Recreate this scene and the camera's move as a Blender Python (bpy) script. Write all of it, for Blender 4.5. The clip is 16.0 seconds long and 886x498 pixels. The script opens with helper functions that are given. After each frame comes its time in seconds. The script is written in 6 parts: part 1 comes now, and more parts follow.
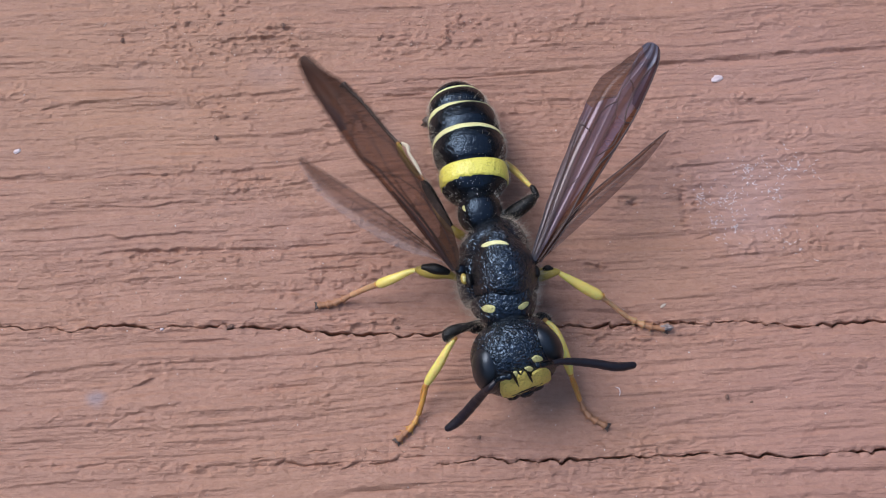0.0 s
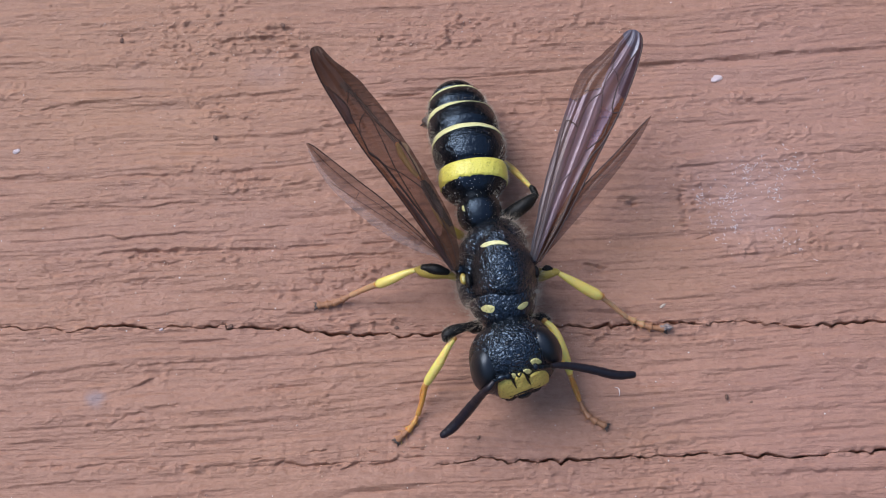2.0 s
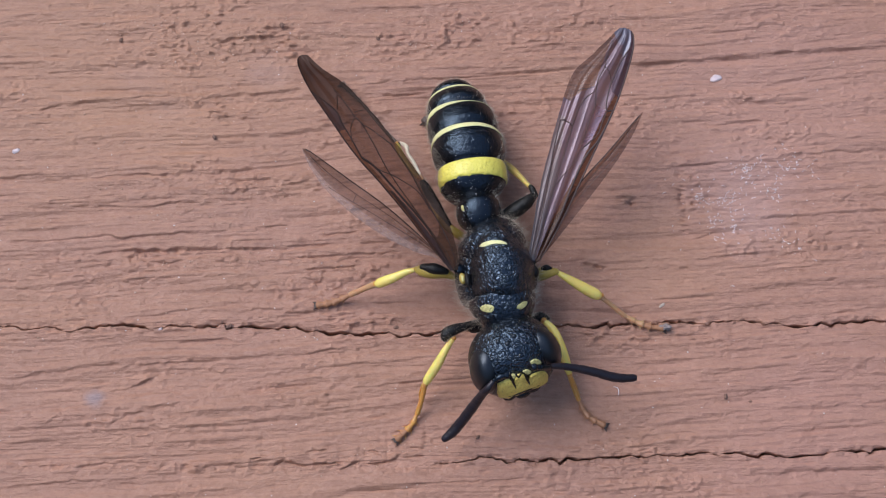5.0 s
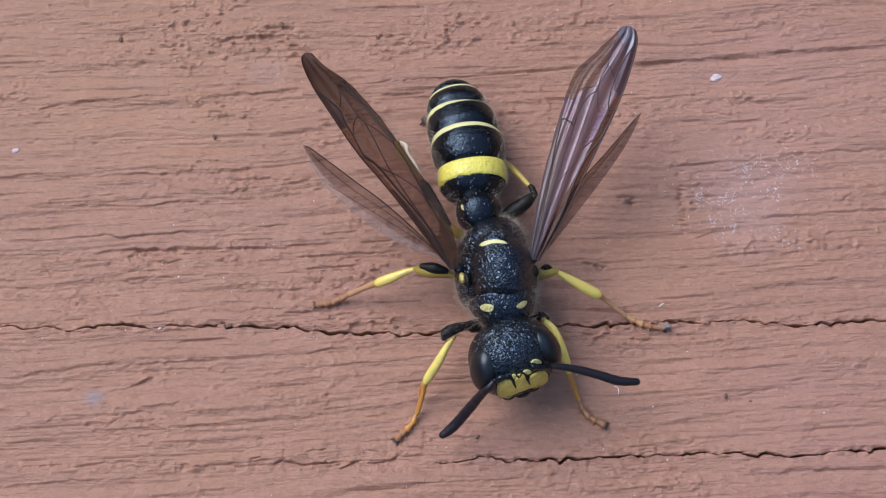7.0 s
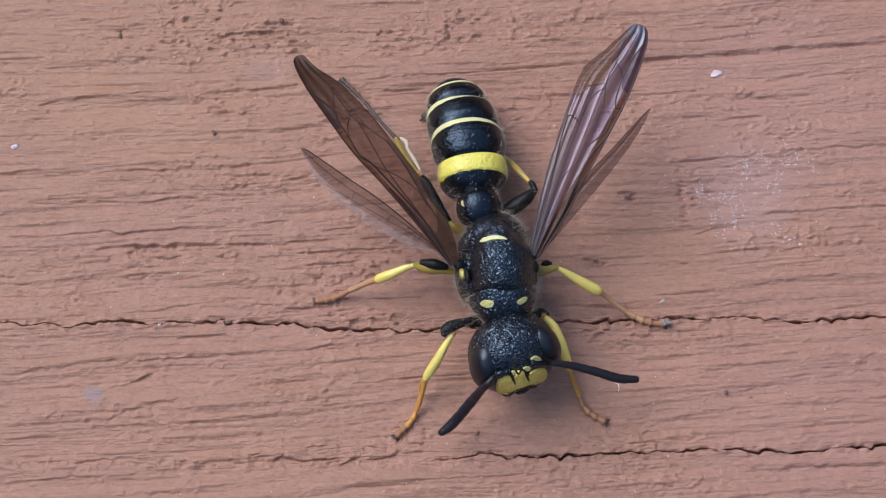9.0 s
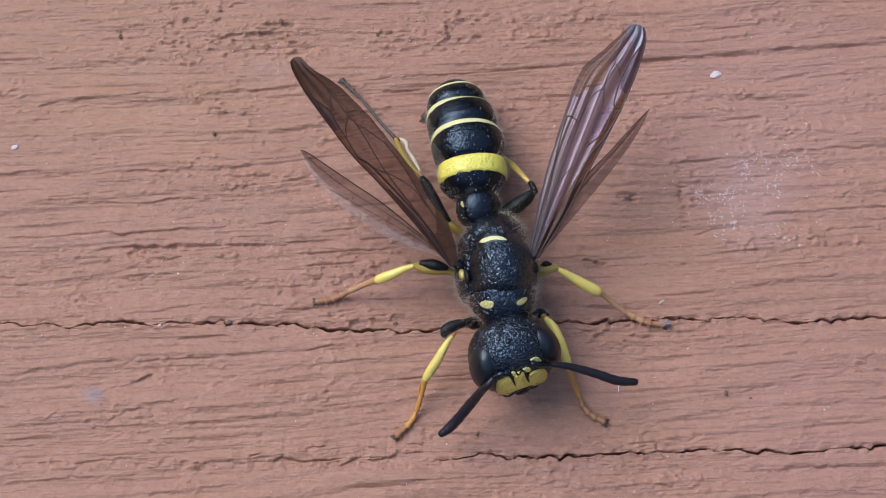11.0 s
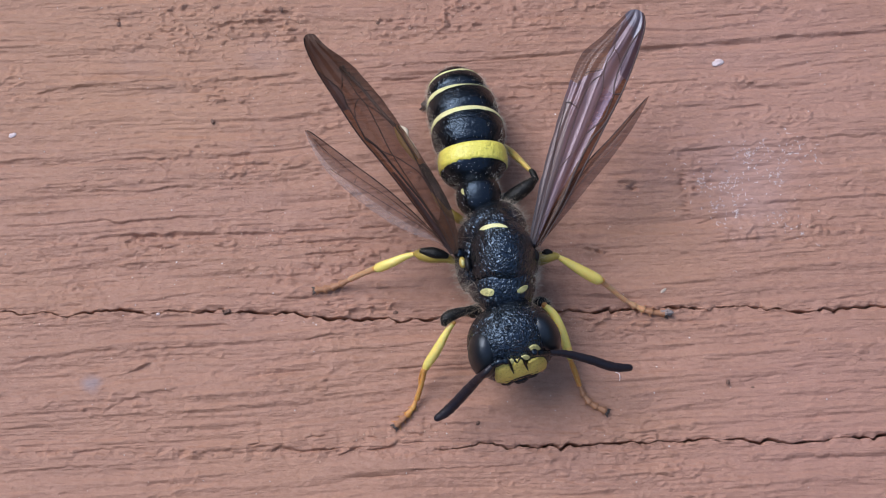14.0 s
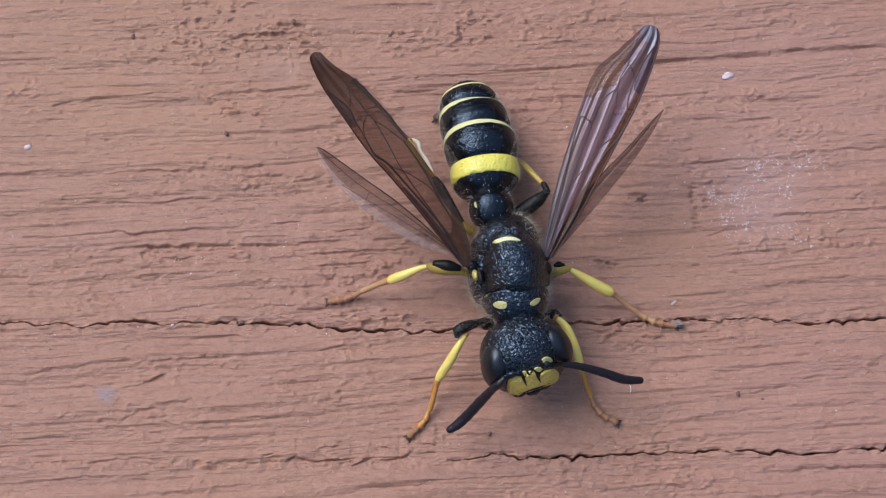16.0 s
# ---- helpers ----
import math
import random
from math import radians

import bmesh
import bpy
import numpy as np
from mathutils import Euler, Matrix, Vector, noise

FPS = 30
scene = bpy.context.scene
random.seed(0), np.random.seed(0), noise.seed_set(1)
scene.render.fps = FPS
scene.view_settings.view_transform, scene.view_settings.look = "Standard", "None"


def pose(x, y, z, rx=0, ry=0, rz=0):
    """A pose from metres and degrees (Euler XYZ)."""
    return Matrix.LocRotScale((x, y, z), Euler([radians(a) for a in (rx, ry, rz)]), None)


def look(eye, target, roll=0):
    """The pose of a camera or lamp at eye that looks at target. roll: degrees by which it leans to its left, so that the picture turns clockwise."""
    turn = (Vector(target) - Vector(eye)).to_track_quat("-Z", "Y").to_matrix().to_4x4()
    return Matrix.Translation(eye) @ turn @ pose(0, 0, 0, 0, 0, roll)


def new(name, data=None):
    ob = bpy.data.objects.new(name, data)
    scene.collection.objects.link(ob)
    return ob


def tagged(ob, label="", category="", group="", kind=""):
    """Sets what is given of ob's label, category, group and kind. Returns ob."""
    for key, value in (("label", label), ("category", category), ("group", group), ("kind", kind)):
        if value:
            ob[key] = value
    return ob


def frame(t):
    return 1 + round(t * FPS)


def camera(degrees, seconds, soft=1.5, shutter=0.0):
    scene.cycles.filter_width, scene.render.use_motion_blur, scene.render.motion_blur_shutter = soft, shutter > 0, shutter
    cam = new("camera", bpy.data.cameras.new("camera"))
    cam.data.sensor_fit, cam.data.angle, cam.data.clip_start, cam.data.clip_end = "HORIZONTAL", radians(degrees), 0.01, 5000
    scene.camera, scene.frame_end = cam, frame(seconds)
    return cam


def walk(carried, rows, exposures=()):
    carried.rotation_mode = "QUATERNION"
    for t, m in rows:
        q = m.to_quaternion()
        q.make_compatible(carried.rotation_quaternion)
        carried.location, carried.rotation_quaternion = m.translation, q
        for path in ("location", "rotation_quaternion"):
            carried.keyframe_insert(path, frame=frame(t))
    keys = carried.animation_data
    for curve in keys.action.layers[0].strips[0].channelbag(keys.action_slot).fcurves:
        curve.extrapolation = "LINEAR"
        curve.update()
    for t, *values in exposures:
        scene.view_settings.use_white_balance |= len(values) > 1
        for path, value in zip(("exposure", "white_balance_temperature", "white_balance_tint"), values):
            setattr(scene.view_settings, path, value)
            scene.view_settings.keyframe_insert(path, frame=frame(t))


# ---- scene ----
# Camera: held over the board, drifting by a fraction of a millimetre.
MM = 0.001
cam = camera(40, 16.0, soft=1.1, shutter=0.5)
TILT = math.degrees(math.atan2(12.2, 45.4))
PATH = [(0, -0.064, -12.000, 45.589, 0.021), (0.5, -0.061, -11.987, 45.610, 0.022), (1, -0.053, -11.990, 45.590, 0.028), (1.5, -0.040, -11.994, 45.577, 0.016),
    (2, -0.042, -11.991, 45.569, 0.008), (2.5, -0.036, -11.994, 45.583, 0.014), (3, -0.030, -11.994, 45.601, 0.019), (3.5, -0.025, -12.000, 45.584, 0.011),
    (4, -0.013, -12.006, 45.584, 0.009), (6.5, -0.016, -12.017, 45.581, 0.026), (7, -0.007, -12.024, 45.552, 0.022), (7.5, -0.010, -12.025, 45.559, 0.016),
    (8, -0.000, -12.200, 45.400, 0.000), (8.5, 0.004, -12.170, 45.435, 0.006), (9, -0.008, -12.142, 45.433, 0.015), (11.5, -0.001, -12.129, 45.482, 0.014),
    (12, -0.003, -12.145, 45.432, 0.029), (12.5, 0.001, -12.196, 45.397, -0.001), (13, -0.002, -12.262, 45.338, 0.037), (13.5, 0.016, -12.501, 45.039, 0.028),
    (14, -0.008, -12.476, 45.076, 0.040), (14.5, -0.050, -12.316, 45.262, 0.020), (15, -0.498, -12.236, 45.432, 0.128), (15.5, -0.565, -12.130, 45.527, 0.157),
    (16, -0.479, -12.129, 45.540, 0.133)]
walk(cam, [(t, pose(x * MM, y * MM, z * MM, TILT) @ pose(0, 0, 0, 0, 0, r)) for t, x, y, z, r in PATH],
     exposures=[(0.0, 0.76), (16.0, 0.76)])

# Light: bright overcast sky, a wide soft sun from the upper left.
SUN_ELEV, SUN_TURN = 50, 147
world = bpy.data.worlds.new("sky")
scene.world = world
world.use_nodes = True
wn = world.node_tree
sky = wn.nodes.new("ShaderNodeTexSky")
sky.sky_type, sky.sun_disc = "NISHITA", False
sky.sun_elevation, sky.sun_rotation = radians(SUN_ELEV), radians(90 - SUN_TURN)
haze = wn.nodes.new("ShaderNodeHueSaturation")
haze.inputs["Saturation"].default_value = 0.92
wn.links.new(sky.outputs["Color"], haze.inputs["Color"])
wn.links.new(haze.outputs["Color"], wn.nodes["Background"].inputs["Color"])
wn.nodes["Background"].inputs["Strength"].default_value = 0.15
lamp = bpy.data.lights.new("sun", "SUN")
lamp.energy, lamp.angle, lamp.color = 1.70, radians(44), (0.935, 0.935, 1.0)
sun = new("sun", lamp)
sun.matrix_basis = look((math.cos(radians(SUN_ELEV)) * math.cos(radians(SUN_TURN)), math.cos(radians(SUN_ELEV)) * math.sin(radians(SUN_TURN)), math.sin(radians(SUN_ELEV))), (0, 0, 0))


# ---- materials ----
def nodes_of(name, base, rough, spec=0.5):
    m = bpy.data.materials.new(name)
    m.use_nodes = True
    t = m.node_tree
    p = t.nodes["Principled BSDF"]
    p.inputs["Base Color"].default_value = (*base, 1)
    p.inputs["Roughness"].default_value = rough
    p.inputs["Specular IOR Level"].default_value = spec
    return m, t, p


def tex(t, kind, scale, coords="Object", stretch=(1, 1, 1), turn=0.0, **kw):
    """A texture node in metres: scale is features per metre."""
    co = t.nodes.new("ShaderNodeTexCoord")
    mp = t.nodes.new("ShaderNodeMapping")
    mp.inputs["Scale"].default_value = stretch
    mp.inputs["Rotation"].default_value = (0, 0, radians(turn))
    n = t.nodes.new(kind)
    t.links.new(co.outputs[coords], mp.inputs["Vector"])
    t.links.new(mp.outputs["Vector"], n.inputs["Vector"])
    n.inputs["Scale"].default_value = scale
    for k, v in kw.items():
        n.inputs[k.replace("_", " ")].default_value = v
    return n


def ramp(t, src, stops):
    r = t.nodes.new("ShaderNodeValToRGB")
    el = r.color_ramp.elements
    while len(el) < len(stops):
        el.new(0.5)
    for e, (pos, col) in zip(el, stops):
        e.position = pos
        e.color = (*col, 1) if len(col) == 3 else col
    t.links.new(src, r.inputs["Fac"])
    return r


def mix(t, fac, a, b, mode="MIX"):
    n = t.nodes.new("ShaderNodeMix")
    n.data_type, n.blend_type = "RGBA", mode
    for k, v in (("Factor", fac), ("A", a), ("B", b)):
        sock = [s for s in n.inputs if s.name == k and (k == "Factor" and s.type == "VALUE" or k != "Factor" and s.type == "RGBA")][0]
        if isinstance(v, (int, float)):
            sock.default_value = v
        elif isinstance(v, tuple):
            sock.default_value = (*v, 1)
        else:
            t.links.new(v, sock)
    return [s for s in n.outputs if s.type == "RGBA"][0]


def bump(t, p, heights):
    """Chain of bumps: (height socket, distance in mm, strength)."""
    last = None
    for h, dist, strength in heights:
        b = t.nodes.new("ShaderNodeBump")
        b.inputs["Distance"].default_value = dist * MM
        b.inputs["Strength"].default_value = strength
        t.links.new(h, b.inputs["Height"])
        if last:
            t.links.new(last.outputs["Normal"], b.inputs["Normal"])
        last = b
    t.links.new(last.outputs["Normal"], p.inputs["Normal"])


def painted_wood():
    m, t, p = nodes_of("weathered red-brown painted wood", (0.36, 0.165, 0.112), 0.6, 0.42)
    big = tex(t, "ShaderNodeTexNoise", 260, stretch=(0.5, 1.6, 1), turn=-3, Detail=5.0, Roughness=0.6)
    fine = tex(t, "ShaderNodeTexNoise", 5200, stretch=(0.7, 1, 1), Detail=6.0, Roughness=0.65)
    grain = tex(t, "ShaderNodeTexNoise", 2600, stretch=(0.07, 1, 1), turn=-3, Detail=4.0, Roughness=0.6)
    c1 = ramp(t, big.outputs["Fac"], [(0.32, (0.335, 0.172, 0.118)), (0.5, (0.378, 0.196, 0.132)), (0.70, (0.410, 0.228, 0.165))])
    hue = tex(t, "ShaderNodeTexNoise", 170, stretch=(0.5, 1.5, 1), Detail=6.0, Roughness=0.68)
    c0 = mix(t, 0.55, c1.outputs["Color"], ramp(t, hue.outputs["Fac"], [(0.38, (0.425, 0.228, 0.134)), (0.5, (0.392, 0.206, 0.142)), (0.62, (0.362, 0.198, 0.158))]).outputs["Color"])
    # fine tone contrast is pushed up to imitate sheen on raised fibres
    c2 = mix(t, 0.5, c0, ramp(t, fine.outputs["Fac"], [(0.32, (0.26, 0.13, 0.087)), (0.5, (0.385, 0.202, 0.138)), (0.7, (0.48, 0.275, 0.198))]).outputs["Color"])
    c3 = mix(t, 0.25, c2, ramp(t, grain.outputs["Fac"], [(0.35, (0.27, 0.132, 0.089)), (0.6, (0.415, 0.212, 0.142))]).outputs["Color"])
    # a bluish grey stain and a chalky scuffed place
    out = c3
    for (x, y), r, col, amount in (((-13.0, 8.5), 9.0, (0.415, 0.222, 0.132), 0.5), ((-12.0, -7.0), 6.0, (0.405, 0.212, 0.140), 0.35), ((13.5, 6.0), 6.5, (0.415, 0.228, 0.178), 0.55), ((14.0, -7.0), 5.5, (0.395, 0.208, 0.162), 0.5), ((-13.09, -5.61), 0.42, (0.27, 0.23, 0.25), 0.6), ((11.88, 2.78), 2.1, (0.48, 0.31, 0.28), 0.28), ((11.99, 1.16), 1.5, (0.48, 0.31, 0.28), 0.26), ((-7.14, 7.68), 1.0, (0.37, 0.25, 0.225), 0.22), ((-12.35, 7.31), 0.9, (0.38, 0.25, 0.22), 0.16), ((-10.90, 5.86), 0.8, (0.36, 0.25, 0.22), 0.16), ((-2.10, 4.66), 1.2, (0.42, 0.26, 0.20), 0.3), ((-10.18, 4.90), 2.0, (0.44, 0.235, 0.145), 0.35), ((5.41, -5.67), 2.2, (0.40, 0.20, 0.125), 0.3), ((8.2, -0.6), 2.4, (0.400, 0.208, 0.122), 0.4), ((7.20, 2.27), 0.36, (0.20, 0.12, 0.09), 0.45), ((5.68, -0.43), 0.4, (0.20, 0.12, 0.09), 0.4)):
        co = t.nodes.new("ShaderNodeTexCoord")
        mp = t.nodes.new("ShaderNodeMapping")
        mp.vector_type = "TEXTURE"
        mp.inputs["Location"].default_value = (x * MM, y * MM, 0)
        mp.inputs["Scale"].default_value = (r * 1.3 * MM, r * MM, 0.1)
        t.links.new(co.outputs["Object"], mp.inputs["Vector"])
        warp = t.nodes.new("ShaderNodeVectorMath")
        warp.operation = "MULTIPLY_ADD"
        t.links.new(tex(t, "ShaderNodeTexNoise", 1800, Detail=4.0).outputs["Color"], warp.inputs[0])
        warp.inputs[1].default_value = (0.9, 0.9, 0)
        t.links.new(mp.outputs["Vector"], warp.inputs[2])
        ln = t.nodes.new("ShaderNodeVectorMath")
        ln.operation = "DISTANCE"
        ln.inputs[1].default_value = (0.45, 0.45, 0)
        t.links.new(warp.outputs["Vector"], ln.inputs[0])
        f = ramp(t, ln.outputs["Value"], [(0.25, (amount,) * 3), (1.0, (0, 0, 0))])
        out = mix(t, f.outputs["Color"], out, col)
    t.links.new(out, p.inputs["Base Color"])
    rr = ramp(t, fine.outputs["Fac"], [(0.3, (0.64,) * 3), (0.7, (0.42,) * 3)])
    t.links.new(rr.outputs["Color"], p.inputs["Roughness"])
    grit = tex(t, "ShaderNodeTexNoise", 14000, Detail=3.0, Roughness=0.6)
    fibre = tex(t, "ShaderNodeTexNoise", 9500, stretch=(0.06, 1, 1), turn=-3, Detail=3.0, Roughness=0.6)
    bump(t, p, [(fibre.outputs["Fac"], 0.06, 0.6), (grain.outputs["Fac"], 0.09, 0.55), (fine.outputs["Fac"], 0.085, 0.55), (grit.outputs["Fac"], 0.045, 0.6)])
    return m


def cuticle(name, base, rough, scale, depth, wrinkle=2.0, pits=0.3, spec=0.5, dots=None, detail=1.5):
    """Insect shell with punctures and wrinkles; scale per metre, depth in mm."""
    m, t, p = nodes_of(name, base, rough, spec)
    n = tex(t, "ShaderNodeTexNoise", scale, Detail=detail, Roughness=0.45, Distortion=wrinkle)
    v = tex(t, "ShaderNodeTexVoronoi", scale * 1.4)
    big = tex(t, "ShaderNodeTexNoise", scale * 0.12, Detail=2.0)
    tone = mix(t, big.outputs["Fac"], tuple(c * 0.78 for c in base), tuple(min(1, c * 1.2) for c in base))
    if dots:
        d = tex(t, "ShaderNodeTexVoronoi", dots)
        tone = mix(t, ramp(t, d.outputs["Distance"], [(0.10, (0.75,) * 3), (0.30, (0, 0, 0))]).outputs["Color"], tone, (0.16, 0.12, 0.02))
    t.links.new(tone, p.inputs["Base Color"])
    r = ramp(t, big.outputs["Fac"], [(0.3, (rough * 1.3,) * 3), (0.7, (rough * 0.8,) * 3)])
    t.links.new(r.outputs["Color"], p.inputs["Roughness"])
    bump(t, p, [(v.outputs["Distance"], depth, pits), (n.outputs["Fac"], depth, 0.9)])
    return m


def wing_film(name, through_col, body, sheen, amount, ior=1.75, tip=None, reach=(5.0, 10.0)):
    """Smoky clear membrane: mostly see-through, with a soft coloured gloss; its pigment deepens towards the tip."""
    m, t, p = nodes_of(name, body, 0.45, 0.2)
    outn = t.nodes["Material Output"]
    cells = tex(t, "ShaderNodeTexNoise", 900, Detail=4.0, Roughness=0.6)
    tc = mix(t, cells.outputs["Fac"], tuple(c * 0.72 for c in through_col), tuple(min(1, c * 1.28) for c in through_col))
    if tip:
        co = t.nodes.new("ShaderNodeTexCoord")
        ln = t.nodes.new("ShaderNodeVectorMath")
        ln.operation = "LENGTH"
        t.links.new(co.outputs["Object"], ln.inputs[0])
        far = t.nodes.new("ShaderNodeMapRange")
        far.inputs["From Min"].default_value, far.inputs["From Max"].default_value = reach[0] * MM, reach[1] * MM
        far.inputs["To Max"].default_value = tip
        t.links.new(ln.outputs["Value"], far.inputs["Value"])
        tc = mix(t, far.outputs["Result"], tc, tuple(c * k for c, k in zip(through_col, (0.18, 0.13, 0.12))))
        t.links.new(mix(t, far.outputs["Result"], body, tuple(c * 0.6 for c in body)), p.inputs["Base Color"])
    clear = t.nodes.new("ShaderNodeBsdfTransparent")
    t.links.new(tc, clear.inputs["Color"])
    gloss = t.nodes.new("ShaderNodeBsdfGlossy")
    gloss.inputs["Roughness"].default_value = 0.36
    gloss.inputs["Color"].default_value = (*sheen, 1)
    a = t.nodes.new("ShaderNodeMixShader")
    a.inputs["Fac"].default_value = amount
    t.links.new(clear.outputs[0], a.inputs[1])
    t.links.new(p.outputs[0], a.inputs[2])
    fr = t.nodes.new("ShaderNodeFresnel")
    fr.inputs["IOR"].default_value = ior
    b = t.nodes.new("ShaderNodeMixShader")
    t.links.new(fr.outputs[0], b.inputs["Fac"])
    t.links.new(a.outputs[0], b.inputs[1])
    t.links.new(gloss.outputs[0], b.inputs[2])
    t.links.new(b.outputs[0], outn.inputs["Surface"])
    ripple = tex(t, "ShaderNodeTexNoise", 2600, Detail=3.0)
    bm = t.nodes.new("ShaderNodeBump")
    bm.inputs["Distance"].default_value, bm.inputs["Strength"].default_value = 0.03 * MM, 0.6
    t.links.new(ripple.outputs["Fac"], bm.inputs["Height"])
    t.links.new(bm.outputs["Normal"], gloss.inputs["Normal"])
    return m


WOOD = painted_wood()
BLACK_RUGOSE = cuticle("coarse black cuticle", (0.0028, 0.0032, 0.0042), 0.21, 5000, 0.066, 2.8, 0.03, 1.0, None, 0.2)
BLACK_FINE = cuticle("fine black cuticle", (0.0028, 0.003, 0.0036), 0.18, 7400, 0.025, 2.0, 0.10, 0.62, None, 0.6)
BLACK_LEG = cuticle("black leg cuticle", (0.006, 0.006, 0.006), 0.42, 12000, 0.03, 1.0, 0.3, 0.3)
EYE = cuticle("black compound eye", (0.004, 0.005, 0.007), 0.36, 26000, 0.004, 0.0, 0.2, 0.70)
YELLOW = cuticle("lemon yellow cuticle", (0.78, 0.69, 0.125), 0.36, 7000, 0.04, 0.5, 0.4, 0.5, 13000)
YELLOW_FACE = cuticle("ochre yellow face cuticle", (0.68, 0.545, 0.13), 0.45, 6500, 0.05, 0.8, 0.3, 0.4, 11000)
SPOT_YELLOW = cuticle("dusty yellow spot", (0.55, 0.51, 0.21), 0.5, 7000, 0.05, 0.8, 0.4, 0.4, 11000)
YELLOW_PALE = cuticle("pale yellow cuticle", (0.73, 0.70, 0.34), 0.40, 9000, 0.015, 0.5)
LEG_YELLOW = cuticle("waxy yellow leg cuticle", (0.82, 0.665, 0.17), 0.20, 5000, 0.03, 0.8, 0.3, 0.7)
LEG_ORANGE = cuticle("amber leg cuticle", (0.55, 0.265, 0.062), 0.36, 9000, 0.02, 0.5)
LEG_TAN = cuticle("tan leg cuticle", (0.52, 0.285, 0.14), 0.42, 9000, 0.02, 0.5)
LEG_DUSTY = cuticle("dusty brown foot", (0.36, 0.17, 0.085), 0.5, 9000, 0.03, 0.5)
LEG_CREAM = cuticle("pale cream leg cuticle", (0.72, 0.62, 0.46), 0.45, 9000, 0.02, 0.5)
LEG_HONEY = cuticle("honey yellow leg cuticle", (0.64, 0.47, 0.13), 0.36, 6000, 0.03, 0.8)
LEG_OLIVE = cuticle("dark amber leg cuticle", (0.36, 0.26, 0.05), 0.36, 7000, 0.03, 0.8)
CLAW = cuticle("dusty dark claw", (0.085, 0.060, 0.050), 0.6, 9000, 0.03, 0.5)
ANTENNA = cuticle("dull black antenna", (0.012, 0.010, 0.016), 0.42, 16000, 0.012, 0.5, 0.3, 0.42)
VEIN_THIN = cuticle("thin brown vein", (0.034, 0.020, 0.016), 0.6, 9000, 0.01, 0.5, 0.3, 0.12)
VEIN_SOFT = cuticle("greyish brown vein", (0.070, 0.046, 0.044), 0.45, 9000, 0.01, 0.5, 0.3, 0.3)
VEIN = cuticle("dark brown vein", (0.028, 0.016, 0.013), 0.55, 9000, 0.01, 0.5, 0.3, 0.16)
HAIR_TAN = nodes_of("tan hair", (0.50, 0.42, 0.33), 0.6)[0]
HAIR_PALE = nodes_of("pale hair", (0.50, 0.45, 0.36), 0.5)[0]
FILM_DARK = wing_film("smoky brown wing membrane", (0.58, 0.43, 0.36), (0.105, 0.062, 0.046), (0.46, 0.35, 0.29), 0.40, 1.38, 1.0, (4.6, 8.9))
FILM_BAND = wing_film("grey-brown folded wing membrane", (0.44, 0.32, 0.26), (0.052, 0.031, 0.021), (0.40, 0.30, 0.25), 0.45, 1.33, 0.9, (5.5, 9.5))
FILM_MARGIN = wing_film("dark brown wing cell", (0.26, 0.18, 0.15), (0.020, 0.013, 0.013), (0.36, 0.30, 0.32), 0.6, 1.42)
FILM_AMBER = wing_film("reddish brown wing edge", (0.40, 0.25, 0.18), (0.075, 0.036, 0.022), (0.42, 0.34, 0.30), 0.45, 1.45)
FILM_PALE = wing_film("light smoky wing membrane", (0.80, 0.68, 0.62), (0.15, 0.105, 0.092), (0.50, 0.44, 0.43), 0.36, 1.48, 0.6, (4.0, 8.5))
FILM_DUSK = wing_film("dull brown wing membrane", (0.60, 0.47, 0.41), (0.115, 0.080, 0.068), (0.5, 0.44, 0.43), 0.42, 1.48)
FILM_CLEAR = wing_film("clear wing membrane", (0.84, 0.73, 0.68), (0.42, 0.33, 0.30), (0.7, 0.6, 0.57), 0.30, 1.42)
# Right wing: violet, silver and slate sky sheen is put into the film colours.
FILM_VIOLET = wing_film("smoky wing membrane with violet sky sheen", (0.47, 0.37, 0.37), (0.088, 0.062, 0.072), (0.70, 0.62, 0.76), 0.40, 1.85, 0.7, (6.6, 11.0))
FILM_VIOLET_CELL = wing_film("dark violet wing cell", (0.30, 0.22, 0.23), (0.026, 0.020, 0.032), (0.46, 0.40, 0.54), 0.55, 1.6)
FILM_IRIS = wing_film("iridescent violet wing cell", (0.46, 0.36, 0.38), (0.075, 0.052, 0.075), (0.62, 0.52, 0.74), 0.36, 1.8)
FILM_SILVER = wing_film("folded wing edge with silvery sheen colour", (0.42, 0.36, 0.35), (0.13, 0.110, 0.112), (0.70, 0.65, 0.68), 0.44, 1.75)
FILM_SLATE = wing_film("wing tip with slate blue sky sheen", (0.22, 0.19, 0.22), (0.085, 0.080, 0.100), (0.66, 0.68, 0.82), 0.55, 1.95)
FILM_BASE = wing_film("dense amber wing base", (0.38, 0.25, 0.17), (0.050, 0.028, 0.017), (0.40, 0.31, 0.26), 0.50, 1.4)
FILM_FOLD = wing_film("thin brown wing fold", (0.56, 0.45, 0.39), (0.085, 0.060, 0.052), (0.48, 0.42, 0.42), 0.34, 1.6, 0.6, (7.0, 10.8))
CHALK = cuticle("pale lavender flake", (0.74, 0.60, 0.60), 0.75, 9000, 0.05)
DUST_GREY = cuticle("grey dust", (0.29, 0.235, 0.22), 0.9, 7000, 0.08)
CHIP = cuticle("beige chip", (0.52, 0.42, 0.34), 0.75, 9000, 0.05)
SPECK = nodes_of("white mineral grain", (0.88, 0.85, 0.83), 0.3)[0]
FIBRE = nodes_of("pale fibre", (0.86, 0.78, 0.78), 0.6)[0]
CRUMB = cuticle("dark dirt crumb", (0.23, 0.13, 0.095), 0.8, 9000, 0.05)
